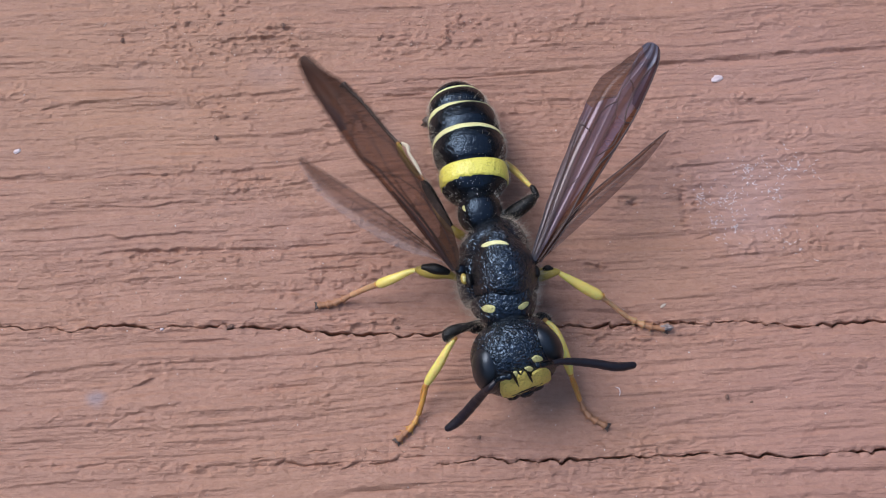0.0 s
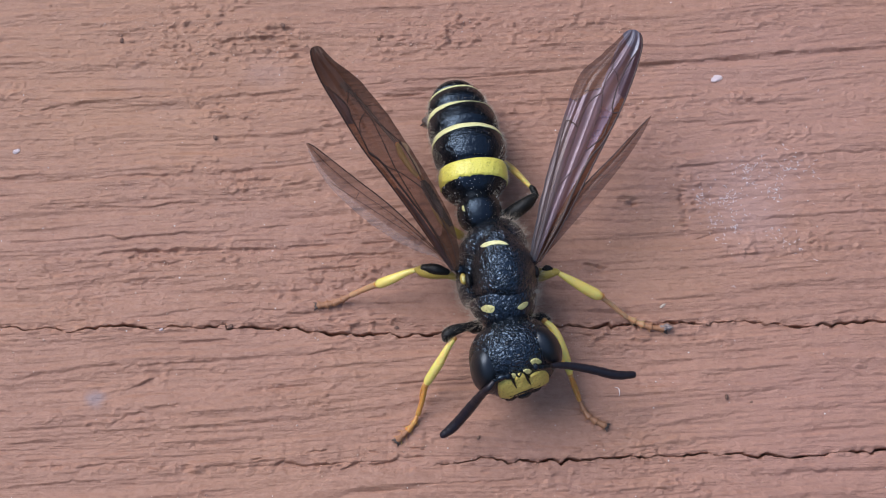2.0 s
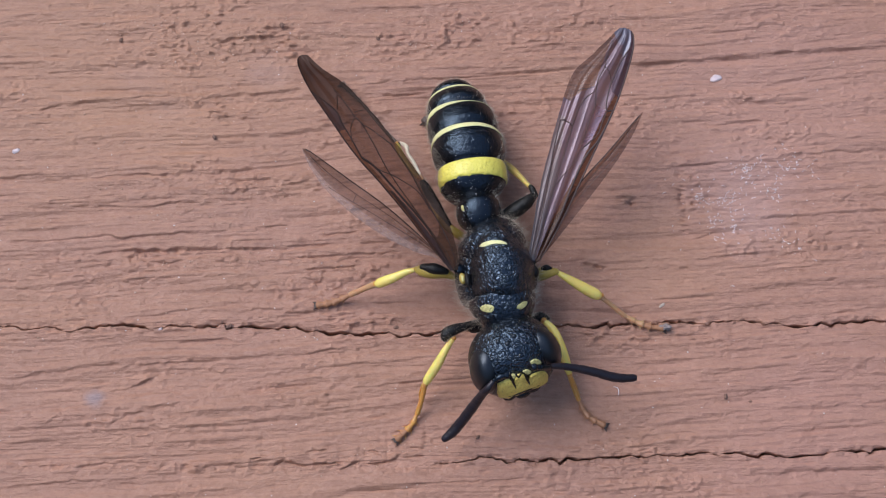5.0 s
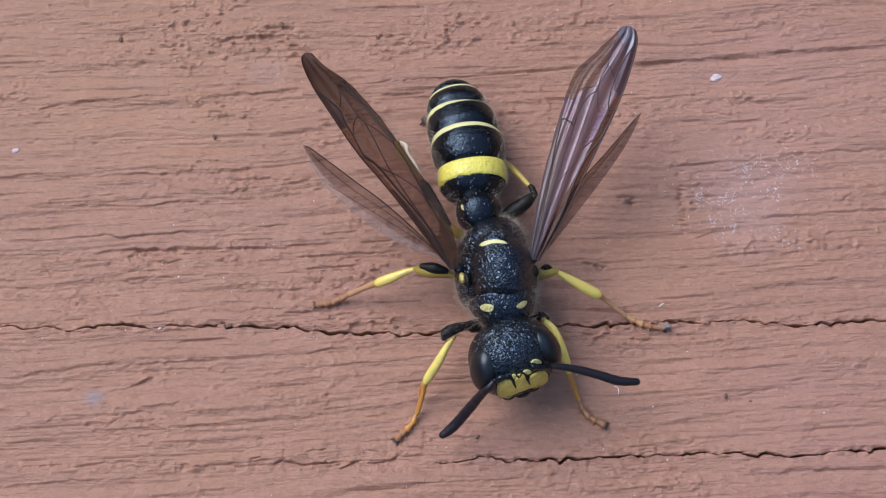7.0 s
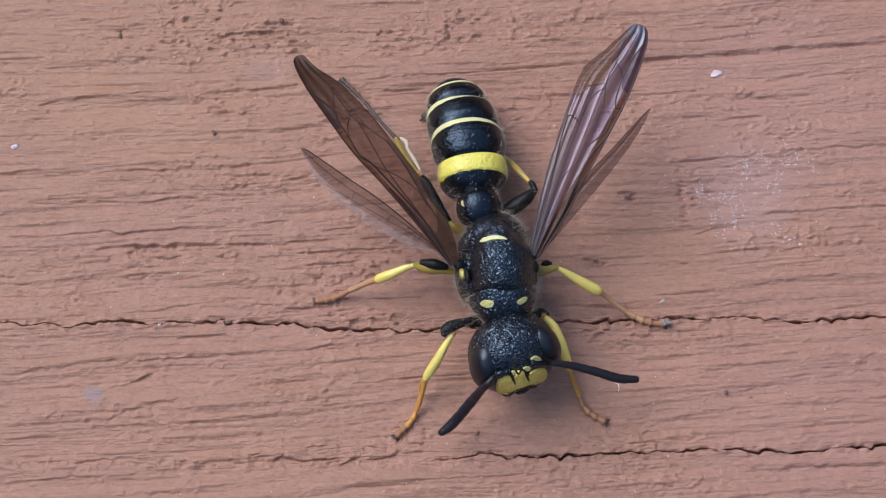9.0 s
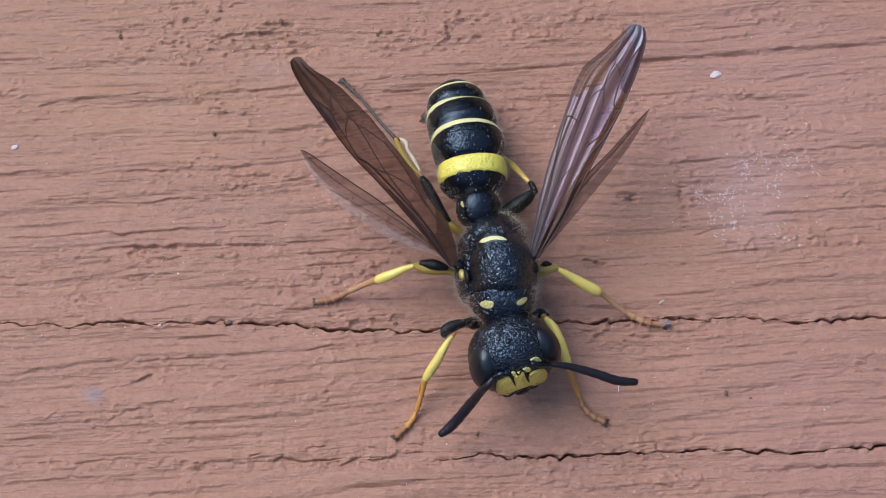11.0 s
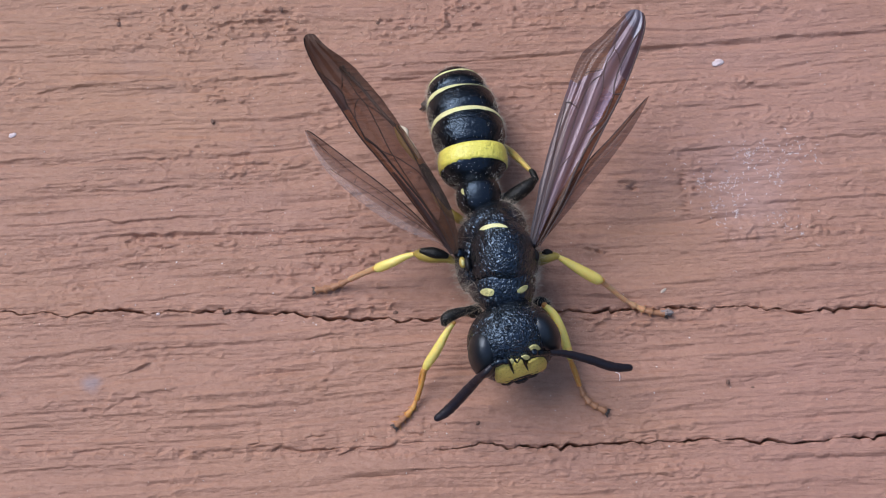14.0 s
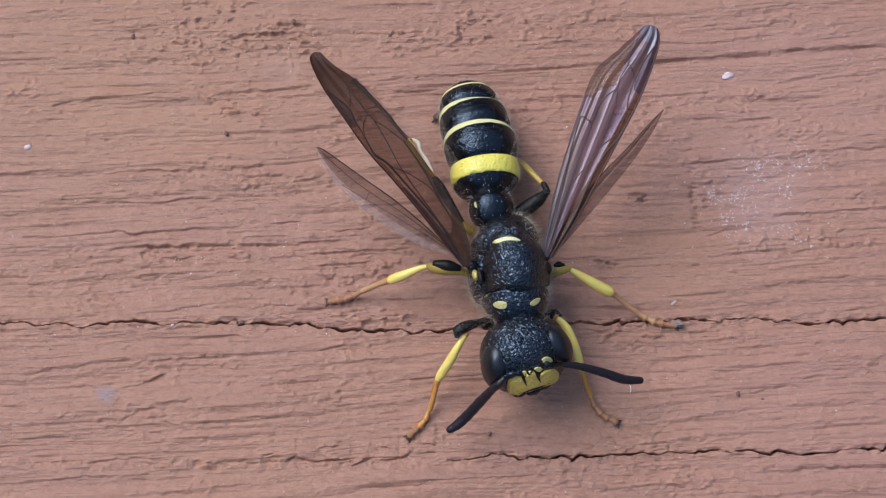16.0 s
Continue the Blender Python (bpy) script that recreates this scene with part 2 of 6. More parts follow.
def paint_crumbs():
    m, t, p = nodes_of("red-brown paint crumbs", (0.4, 0.22, 0.16), 0.6)
    g = t.nodes.new("ShaderNodeNewGeometry")
    r = ramp(t, g.outputs["Random Per Island"], [(0.0, (0.39, 0.205, 0.14)), (0.5, (0.43, 0.24, 0.165)), (0.8, (0.49, 0.30, 0.21)), (1.0, (0.60, 0.43, 0.35))])
    t.links.new(r.outputs["Color"], p.inputs["Base Color"])
    return m


GRIT = paint_crumbs()
for waxy in (LEG_YELLOW, LEG_HONEY, LEG_TAN, LEG_ORANGE):
    q = waxy.node_tree.nodes["Principled BSDF"]
    q.inputs["Subsurface Weight"].default_value, q.inputs["Subsurface Scale"].default_value = 0.25, 0.1 * MM
# Blue gloss tints stand in for sky reflections and mute the board's brown.
EYE.node_tree.nodes["Principled BSDF"].inputs["Specular Tint"].default_value = (0.78, 0.88, 1.0, 1)
for shell in (BLACK_RUGOSE, BLACK_FINE):
    shell.node_tree.nodes["Principled BSDF"].inputs["Specular Tint"].default_value = (0.56, 0.76, 1.0, 1)

UNSEEN_WALL = cuticle("dull grey-green added wall", (0.09, 0.10, 0.085), 0.9, 40, 2.0)
SOIL = nodes_of("grey ground", (0.18, 0.16, 0.14), 0.9)[0]

# ---- building helpers (millimetres) ----
BASE = {}


def part(name, bm, material, parent=None, label="", at=(0, 0, 0), smooth=True, more=()):
    """Links a bmesh, given in millimetres of the place, as one mesh object with its origin at the point at."""
    me = bpy.data.meshes.new(name)
    bmesh.ops.recalc_face_normals(bm, faces=bm.faces[:])
    for v in bm.verts:
        v.co = (v.co - Vector(at)) * MM
    bm.to_mesh(me)
    bm.free()
    for m in (material, *more):
        me.materials.append(m)
    me.polygons.foreach_set("use_smooth", [smooth] * len(me.polygons))
    ob = new(name, me)
    BASE[ob.name] = Vector(at)
    if parent:
        ob.parent = parent
        ob.location = (Vector(at) - BASE[parent.name]) * MM
    else:
        ob.location = Vector(at) * MM
    if label:
        tagged(ob, label)
    return ob


def spline(pts, u):
    """Smooth curve through rows of numbers, u from 0 to 1."""
    n = len(pts) - 1
    x = min(max(u, 0), 1) * n
    i = min(int(x), n - 1)
    f = x - i
    a, b, c, d = (pts[min(max(j, 0), n)] for j in (i - 1, i, i + 1, i + 2))
    return [0.5 * (2 * q + (r - p) * f + (2 * p - 5 * q + 4 * r - s) * f * f + (3 * q - p - 3 * r + s) * f ** 3) for p, q, r, s in zip(a, b, c, d)]


class Loft:
    """A rounded body along stations (centre, half width, half height)."""

    def __init__(self, stations, power=2.2):
        self.st = [[*c, w, h] for c, w, h in stations]
        self.e = 2 / power

    def at(self, u, a, grow=0.0):
        x, y, z, w, h = spline(self.st, u)
        p, q = spline(self.st, u - 0.02), spline(self.st, u + 0.02)
        ax = Vector((q[0] - p[0], q[1] - p[1], q[2] - p[2])).normalized()
        side = ax.cross(Vector((0, 0, 1))).normalized()
        up = side.cross(ax)
        c, s = math.sin(a), math.cos(a)
        sx = math.copysign(abs(c) ** self.e, c)
        sz = math.copysign(abs(s) ** self.e, s)
        return Vector((x, y, z)) + side * sx * (max(w, 0.01) + grow) + up * sz * (max(h, 0.01) + grow)

    def mesh(self, rings=28, n=40):
        bm = bmesh.new()
        g = [[bm.verts.new(self.at(i / rings, 2 * math.pi * j / n)) for j in range(n)] for i in range(rings + 1)]
        for i in range(rings):
            for j in range(n):
                bm.faces.new((g[i][j], g[i][(j + 1) % n], g[i + 1][(j + 1) % n], g[i + 1][j]))
        bm.faces.new(g[0][::-1])
        bm.faces.new(g[-1])
        return bm

    def stripe(self, edge0, edge1, half=1.9, proud=0.014, n=60, m=6):
        """A raised band between two edges given as functions of the angle."""
        bm = bmesh.new()
        rows = []
        for i in range(-1, m + 2):
            f = min(max(i / m, 0), 1)
            g = -0.03 if i in (-1, m + 1) else proud
            row = []
            for j in range(n + 1):
                a = -half + 2 * half * j / n
                u0, u1 = edge0(a), edge1(a)
                row.append(bm.verts.new(self.at(u0 + (u1 - u0) * f, a, g if 0 < j < n else -0.03)))
            rows.append(row)
        for r, s in zip(rows, rows[1:]):
            for j in range(n):
                bm.faces.new((r[j], r[j + 1], s[j + 1], s[j]))
        return bm


def tube(pts, radii, n=12, rings=None, bm=None, flat=1.0):
    """A limb along points with a radius at each, its ends rounded."""
    bm = bm or bmesh.new()
    st = [[*p, r] for p, r in zip(pts, radii)]
    rings = rings or 5 * (len(pts) - 1)
    us = [0, 0, 0] + [i / rings for i in range(rings + 1)] + [1, 1, 1]
    k = [(-1, 0.05), (-0.85, 0.5), (-0.5, 0.85)] + [(0, 1)] * (rings + 1) + [(0.5, 0.85), (0.85, 0.5), (1, 0.05)]
    prev, ref = None, Vector((0.3, 0.2, 1))
    for u, (push, s) in zip(us, k):
        x, y, z, r = spline(st, u)
        p, q = spline(st, max(u - 0.03, 0)), spline(st, min(u + 0.03, 1))
        ax = (Vector(q[:3]) - Vector(p[:3])).normalized()
        e1 = ax.cross(ref).normalized()
        e2 = ax.cross(e1)
        c = Vector((x, y, z)) + ax * push * r * 0.7
        ring = [bm.verts.new(c + (e1 * math.cos(2 * math.pi * j / n) + e2 * math.sin(2 * math.pi * j / n) * flat) * r * s) for j in range(n)]
        if prev:
            for j in range(n):
                bm.faces.new((prev[j], prev[(j + 1) % n], ring[(j + 1) % n], ring[j]))
        else:
            bm.faces.new(ring[::-1])
        prev = ring
    bm.faces.new(prev)
    return bm


def ball(centre, radii, m=None, seg=24, rings=14, lumps=0.0):
    bm = bmesh.new()
    bmesh.ops.create_uvsphere(bm, u_segments=seg, v_segments=rings, radius=1)
    m = m or Matrix.Identity(3)
    for v in bm.verts:
        k = 1 + lumps * noise.noise(v.co * 2.3 + Vector(centre))
        v.co = Vector(centre) + m @ Vector((v.co.x * radii[0], v.co.y * radii[1], v.co.z * radii[2])) * k
    return bm


def patch(outline, drop, proud=0.02, rings=6, sub=3, dents=0.0):
    """A raised spot on a body: an outline (round its centre) smoothed, filled in rings and laid on by drop(point) -> point, normal."""
    n = len(outline) * sub
    pts = [Vector(spline([*outline, outline[0]], i / n)) for i in range(n)]
    mid = sum(pts, Vector()) / n
    bm = bmesh.new()
    grid = []
    for k in range(rings + 1):
        s = 1 - k / (rings + 0.35)
        row = []
        for p in pts:
            q, nn = drop(mid + (p - mid) * (s if k else 1.0))
            row.append(bm.verts.new(q + nn * (proud + dents * noise.noise(q * 4.2) if k else -0.02)))
        grid.append(row)
    for r, s in zip(grid, grid[1:]):
        for j in range(n):
            bm.faces.new((r[j], r[(j + 1) % n], s[(j + 1) % n], s[j]))
    bm.faces.new(grid[-1])
    return bm


def hairs(spots, length, width, spread, rng):
    """Fine tapered hairs from (root, normal) pairs; uncountable."""
    bm = bmesh.new()
    for root, nn in spots:
        d = (nn + Vector((rng.gauss(0, 1), rng.gauss(0, 1), rng.gauss(0, 1))) * spread).normalized()
        ln = length * rng.uniform(0.5, 1.2)
        e1 = d.orthogonal().normalized() * width
        e2 = d.cross(e1)
        bend = Vector((rng.gauss(0, 1), rng.gauss(0, 1), rng.gauss(0, 0.5))) * ln * 0.12
        a = [bm.verts.new(root - d * 0.03 + e) for e in (e1, -0.5 * e1 + 0.87 * e2, -0.5 * e1 - 0.87 * e2)]
        b = [bm.verts.new(root + d * ln * 0.55 + bend + e * 0.7) for e in (e1, -0.5 * e1 + 0.87 * e2, -0.5 * e1 - 0.87 * e2)]
        tip = bm.verts.new(root + d * ln)
        for j in range(3):
            bm.faces.new((a[j], a[(j + 1) % 3], b[(j + 1) % 3], b[j]))
            bm.faces.new((b[j], b[(j + 1) % 3], tip))
    return bm


# ---- the board ----
def lattice(x, y, seed, octaves=3, gain=0.5):
    """Smooth value noise on arrays, about -1 to 1."""
    out, amp = np.zeros(np.broadcast(x, y).shape), 1.0
    for o in range(octaves):
        tab = np.random.RandomState(seed + 17 * o).uniform(-1, 1, (256, 256))
        xs, ys = x * 2 ** o + 31.7 * o, y * 2 ** o + 11.3 * o
        xi, yi = np.floor(xs).astype(int), np.floor(ys).astype(int)
        fx, fy = xs - xi, ys - yi
        fx, fy = fx * fx * (3 - 2 * fx), fy * fy * (3 - 2 * fy)
        g = lambda a, b: tab[(xi + a) % 256, (yi + b) % 256]
        out = out + amp * ((g(0, 0) * (1 - fx) + g(1, 0) * fx) * (1 - fy) + (g(0, 1) * (1 - fx) + g(1, 1) * fx) * fy)
        amp *= gain
    return out


CRACK_LEFT = [(-23.29, -2.83)] + [(-16.84, -2.87), (-16.41, -2.83), (-15.97, -2.93), (-15.55, -2.87), (-14.80, -2.85), (-14.46, -3.04), (-14.03, -3.04), (-13.62, -2.89), (-12.76, -2.80), (-11.69, -2.78), (-11.15, -2.89), (-10.29, -2.80), (-10.19, -2.74), (-9.75, -2.83), (-8.68, -2.80), (-8.36, -2.72), (-8.25, -2.91), (-7.82, -2.85), (-7.28, -2.83), (-6.75, -2.83), (-6.31, -2.93), (-6.10, -2.83), (-5.56, -2.87), (-5.13, -3.02)]
CRACK_CENTRE = [(-4.81, -3.02), (-3.09, -3.15), (-2.02, -3.07), (-1.54, -3.20), (-0.30, -3.09), (1.20, -2.91), (3.78, -2.78), (4.64, -2.80)]
CRACK_RIGHT = [(5.24, -2.83), (5.50, -2.89), (5.82, -2.91), (6.04, -2.78), (6.26, -2.72), (6.36, -2.83), (6.79, -2.72), (7.33, -2.72), (8.08, -2.76), (8.52, -2.61), (8.94, -2.69), (9.05, -2.63), (9.59, -2.65), (10.02, -2.76), (10.35, -2.63), (11.10, -2.61), (11.53, -2.56), (12.07, -2.63), (12.27, -2.76), (12.81, -2.69), (13.24, -2.80), (14.10, -2.78), (14.43, -2.67), (14.85, -2.78), (15.18, -2.65), (15.73, -2.58), (16.04, -2.65), (16.37, -2.56), (16.87, -2.58)] + [(24.04, -2.32)]
CRACK_LONG = CRACK_LEFT + CRACK_CENTRE + CRACK_RIGHT
CRACK_SHORT = [(-0.75, -8.12), (0.02, -8.01), (0.23, -7.93), (1.06, -7.89), (1.38, -7.77), (1.80, -7.81), (2.11, -7.87), (2.36, -7.99), (2.53, -7.93), (2.84, -7.83), (3.46, -7.95), (3.88, -7.81), (4.20, -7.89), (4.34, -7.97), (4.62, -7.81), (5.14, -7.83), (5.76, -7.81), (6.29, -7.77), (6.81, -7.70), (7.02, -7.66), (7.23, -7.74), (7.44, -7.79), (7.75, -7.70), (7.96, -7.64), (8.69, -7.72), (9.11, -7.64), (9.32, -7.68), (9.54, -7.56), (9.95, -7.62), (10.37, -7.68), (10.58, -7.58), (11.00, -7.56), (11.41, -7.66), (11.72, -7.72), (11.83, -7.62), (12.35, -7.66), (12.76, -7.74), (13.50, -7.74), (13.92, -7.66), (14.35, -7.56), (14.77, -7.54), (15.60, -7.56), (15.91, -7.62), (16.03, -7.50), (16.40, -7.47)] + [(23.40, -7.14)]
# ledges along the grain: height, width of the face, points along it
LEDGES_FAR_LEFT = (
    (0.09, 0.05, ((-17.67, 5.95), (-16.10, 6.00), (-15.55, 6.12), (-15.03, 6.22))),
    (0.07, 0.05, ((-15.10, 6.17), (-13.87, 6.36), (-12.52, 6.48), (-10.68, 6.65))),
    (0.15, 0.06, ((-9.48, 6.56), (-8.69, 6.63), (-7.33, 6.75), (-5.53, 6.87))),
    (0.05, 0.035, ((-16.60, 5.35), (-15.38, 5.47))),
    (0.05, 0.04, ((-16.52, 8.22), (-15.27, 8.32))),
    (0.05, 0.04, ((-17.81, 7.39), (-16.79, 7.46))),
    (0.05, 0.04, ((-16.46, 7.56), (-14.43, 7.73), (-13.52, 7.75))),
    (0.06, 0.04, ((-17.08, 6.82), (-15.50, 6.99))),
    (0.06, 0.04, ((-9.94, 8.94), (-9.37, 9.04), (-8.80, 9.09), (-7.89, 9.14), (-6.28, 9.24))),
    (0.08, 0.04, ((-7.55, 9.39), (-6.98, 9.54), (-6.41, 9.66), (-6.08, 9.99))),
    (0.05, 0.035, ((-8.38, 4.90), (-7.49, 5.04))))
LEDGES_FAR_EDGE = (
    (0.04, 0.04, ((-18.02, 9.66), (-16.66, 9.84), (-14.60, 10.04))),
    (0.04, 0.035, ((-16.33, 8.64), (-13.59, 8.69))))
LEDGES_MIDDLE_LEFT = (
    (0.12, 0.06, ((-13.20, 3.24), (-11.87, 3.29), (-10.09, 3.31), (-8.98, 3.36), (-7.28, 3.52))),
    (0.05, 0.04, ((-17.41, 3.17), (-16.09, 3.27), (-15.00, 3.62))),
    (0.06, 0.035, ((-17.39, 2.94), (-15.73, 3.01), (-14.08, 3.15), (-12.64, 3.24))),
    (0.07, 0.035, ((-8.63, 2.99), (-6.30, 3.06))),
    (0.09, 0.04, ((-6.34, 2.85), (-5.30, 2.96))),
    (0.1, 0.04, ((-16.37, 1.92), (-14.64, 1.92), (-12.89, 2.01), (-11.34, 1.99), (-10.69, 2.13), (-9.54, 2.17), (-9.40, 2.36))),
    (0.09, 0.035, ((-17.16, 0.52), (-14.76, 0.63), (-13.02, 0.79), (-12.53, 0.68), (-10.83, 0.89), (-8.21, 0.98))),
    (0.14, 0.045, ((-13.79, -0.05), (-13.08, 0.16), (-12.32, 0.23), (-10.79, 0.20), (-10.36, 0.29), (-8.39, 0.23), (-5.23, 0.34))))
LEDGES_UNDER_LEFT = (
    (0.06, 0.035, ((-15.56, -0.32), (-12.73, -0.18), (-12.25, -0.25))),
    (0.07, 0.035, ((-11.69, -0.11), (-10.74, -0.05))),
    (0.07, 0.035, ((-11.64, -0.25), (-10.55, -0.29), (-9.77, -0.11))),
    (0.06, 0.03, ((-8.45, 0.50), (-7.53, 0.61), (-6.18, 0.70))),
    (0.06, 0.03, ((-7.38, 1.11), (-5.76, 1.27))),
    (0.05, 0.03, ((-15.66, 2.20), (-14.23, 2.31), (-12.70, 2.45))),
    (0.05, 0.035, ((-7.28, -0.29), (-5.21, -0.16))))
LEDGES_UNDER_LEFT_MORE = (
    (0.06, 0.03, ((-13.65, -2.39), (-13.50, -2.21), (-12.92, -2.17))),
    (0.05, 0.04, ((-11.50, -2.47), (-10.22, -2.23), (-7.97, -1.92))),
    (0.06, 0.035, ((-7.53, -2.17), (-5.16, -2.06))),
    (0.06, 0.035, ((-6.33, -2.43), (-5.15, -2.32))),
    (0.05, 0.035, ((-14.75, -2.69), (-13.54, -2.52))),
    (0.05, 0.04, ((-7.92, -0.65), (-6.62, -0.38))),
    (0.05, 0.03, ((-16.55, -1.35), (-15.69, -1.28))),
    (0.04, 0.03, ((-10.64, 1.27), (-9.50, 1.44))))
LEDGES_NEAR_LEFT = (
    (0.07, 0.04, ((-16.79, -3.41), (-15.29, -3.39), (-14.44, -3.35))),
    (0.09, 0.035, ((-10.36, -3.50), (-9.30, -3.35), (-7.97, -3.31))),
    (0.07, 0.035, ((-16.54, -4.88), (-15.81, -4.75), (-15.29, -4.62), (-14.34, -4.56), (-13.72, -4.35), (-11.38, -4.28), (-8.19, -4.11))),
    (0.1, 0.03, ((-12.83, -5.44), (-11.96, -5.20), (-11.23, -4.92), (-10.82, -4.73), (-10.66, -4.50))),
    (0.07, 0.03, ((-13.29, -4.99), (-12.36, -4.88))),
    (0.06, 0.03, ((-11.81, -4.88), (-11.20, -4.82))),
    (0.14, 0.035, ((-12.54, -6.54), (-11.99, -6.26), (-11.77, -6.11), (-11.01, -6.05))),
    (0.07, 0.03, ((-11.27, -5.95), (-10.12, -5.82), (-9.70, -5.69))),
    (0.06, 0.045, ((-14.58, -6.79), (-13.74, -6.72), (-10.80, -6.72), (-9.55, -6.60), (-8.08, -6.47), (-7.03, -6.39), (-4.72, -6.35))))
LEDGES_EDGE_LEFT = (
    (0.07, 0.1, ((-7.61, -5.29), (-6.45, -5.12), (-5.07, -4.99), (-3.06, -4.90))),
    (0.06, 0.04, ((-14.15, -8.16), (-12.19, -7.93), (-10.90, -7.89))),
    (0.05, 0.035, ((-10.42, -7.74), (-9.17, -7.72))),
    (0.08, 0.04, ((-7.08, -7.91), (-6.35, -7.83), (-4.99, -7.99))),
    (0.06, 0.035, ((-9.10, -9.08), (-8.80, -8.94), (-7.45, -8.86))),
    (0.05, 0.035, ((-10.96, -9.20), (-9.83, -9.10))),
    (0.05, 0.05, ((-16.36, -7.95), (-15.32, -7.91), (-14.28, -7.85))),
    (0.05, 0.05, ((-16.42, -7.31), (-15.18, -7.14), (-14.13, -7.10))),
    (0.05, 0.05, ((-16.28, -8.84), (-13.39, -8.59), (-10.90, -8.47))),
    (0.05, 0.04, ((-7.53, -4.54), (-5.09, -4.39))),
    (0.05, 0.035, ((-4.79, -3.78), (-3.51, -3.57), (-3.08, -3.52))),
    (0.04, 0.04, ((-3.82, -8.96), (-0.50, -8.71))),
    (0.04, 0.04, ((1.37, -8.69), (4.50, -8.38))))
LEDGES_FAR_RIGHT = (
    (0.13, 0.07, ((7.65, 7.93), (9.49, 8.12), (11.32, 8.30), (14.08, 8.52), (16.37, 8.67), (18.68, 8.87))),
    (0.06, 0.04, ((7.82, 6.44), (9.18, 6.58), (10.60, 6.78))),
    (0.06, 0.04, ((8.02, 5.95), (9.50, 6.15))),
    (0.05, 0.03, ((6.76, 5.14), (9.34, 5.28), (10.70, 5.38), (12.84, 5.54))),
    (0.05, 0.04, ((11.02, 7.04), (12.83, 7.07), (13.98, 7.26), (18.55, 7.51))),
    (0.06, 0.05, ((12.81, 6.75), (15.10, 7.07), (18.53, 7.29))),
    (0.06, 0.05, ((8.99, 3.52), (10.16, 3.71), (11.28, 3.83), (13.53, 4.11), (18.24, 4.42))),
    (0.05, 0.04, ((12.77, 6.05), (13.46, 6.29))),
    (0.04, 0.04, ((9.09, 9.29), (11.85, 9.49), (14.16, 9.59))),
    (0.04, 0.04, ((14.58, 9.16), (18.74, 9.49))))
LEDGES_MIDDLE_RIGHT = (
    (0.07, 0.045, ((12.23, 1.48), (13.56, 1.57), (15.78, 1.76), (18.00, 1.90))),
    (0.07, 0.03, ((13.41, 1.92), (13.98, 2.15))),
    (0.05, 0.06, ((13.94, 0.75), (15.71, 0.93), (17.93, 1.25))),
    (0.07, 0.03, ((9.39, 0.59), (9.99, 0.73), (10.44, 0.93), (11.43, 1.00))),
    (0.05, 0.03, ((7.49, 1.07), (8.66, 1.21))),
    (0.06, 0.05, ((9.72, -0.27), (10.38, -0.11), (11.26, 0.00), (13.45, 0.07), (14.99, 0.25), (17.85, 0.41))),
    (0.06, 0.035, ((8.79, -0.56), (9.53, -0.47))),
    (0.07, 0.035, ((7.76, -1.83), (8.78, -1.70), (10.41, -1.59))),
    (0.05, 0.035, ((9.07, -2.34), (10.91, -2.12), (12.76, -1.94))),
    (0.06, 0.035, ((14.68, -2.28), (17.62, -1.94))))
LEDGES_NEAR_RIGHT = (
    (0.13, 0.06, ((12.15, -8.51), (12.83, -8.24), (14.92, -8.18), (17.01, -8.12))),
    (0.07, 0.045, ((6.04, -8.98), (7.18, -8.86), (8.74, -8.88))),
    (0.06, 0.035, ((12.39, -4.11), (13.15, -4.00), (14.11, -3.96))),
    (0.06, 0.035, ((14.12, -4.58), (14.86, -4.50))),
    (0.06, 0.035, ((12.81, -5.05), (13.51, -4.82), (14.16, -4.73))),
    (0.05, 0.03, ((10.88, -5.48), (11.78, -5.33), (12.53, -5.20))),
    (0.06, 0.03, ((7.10, -4.69), (7.48, -4.37), (7.84, -4.30))),
    (0.05, 0.035, ((9.27, -4.73), (11.08, -4.56))),
    (0.05, 0.035, ((8.72, -5.10), (10.64, -4.82))),
    (0.06, 0.045, ((13.53, -5.95), (15.13, -5.80), (17.26, -5.59))),
    (0.06, 0.045, ((13.27, -6.64), (15.07, -6.41), (16.03, -6.30))))
LEDGES_EDGE_RIGHT = (
    (0.06, 0.05, ((10.36, -9.45), (12.18, -9.24))),
    (0.05, 0.04, ((12.66, -9.20), (13.70, -9.06))),
    (0.06, 0.06, ((13.65, -7.06), (14.29, -7.02))),
    (0.06, 0.06, ((14.83, -6.79), (15.68, -6.72))),
    (0.05, 0.035, ((6.54, -6.58), (7.81, -6.43))),
    (0.05, 0.03, ((6.72, -7.37), (7.41, -7.31))),
    (0.05, 0.035, ((6.46, -8.75), (7.50, -8.65))),
    (0.05, 0.03, ((15.25, -4.41), (16.21, -4.32))),
    (0.05, 0.05, ((14.85, -9.04), (16.94, -8.79))),
    (0.05, 0.05, ((15.32, -8.43), (16.99, -8.36))),
    (0.06, 0.04, ((14.56, -1.03), (15.33, -0.92))),
    (0.04, 0.04, ((11.03, -3.65), (14.26, -3.48))))
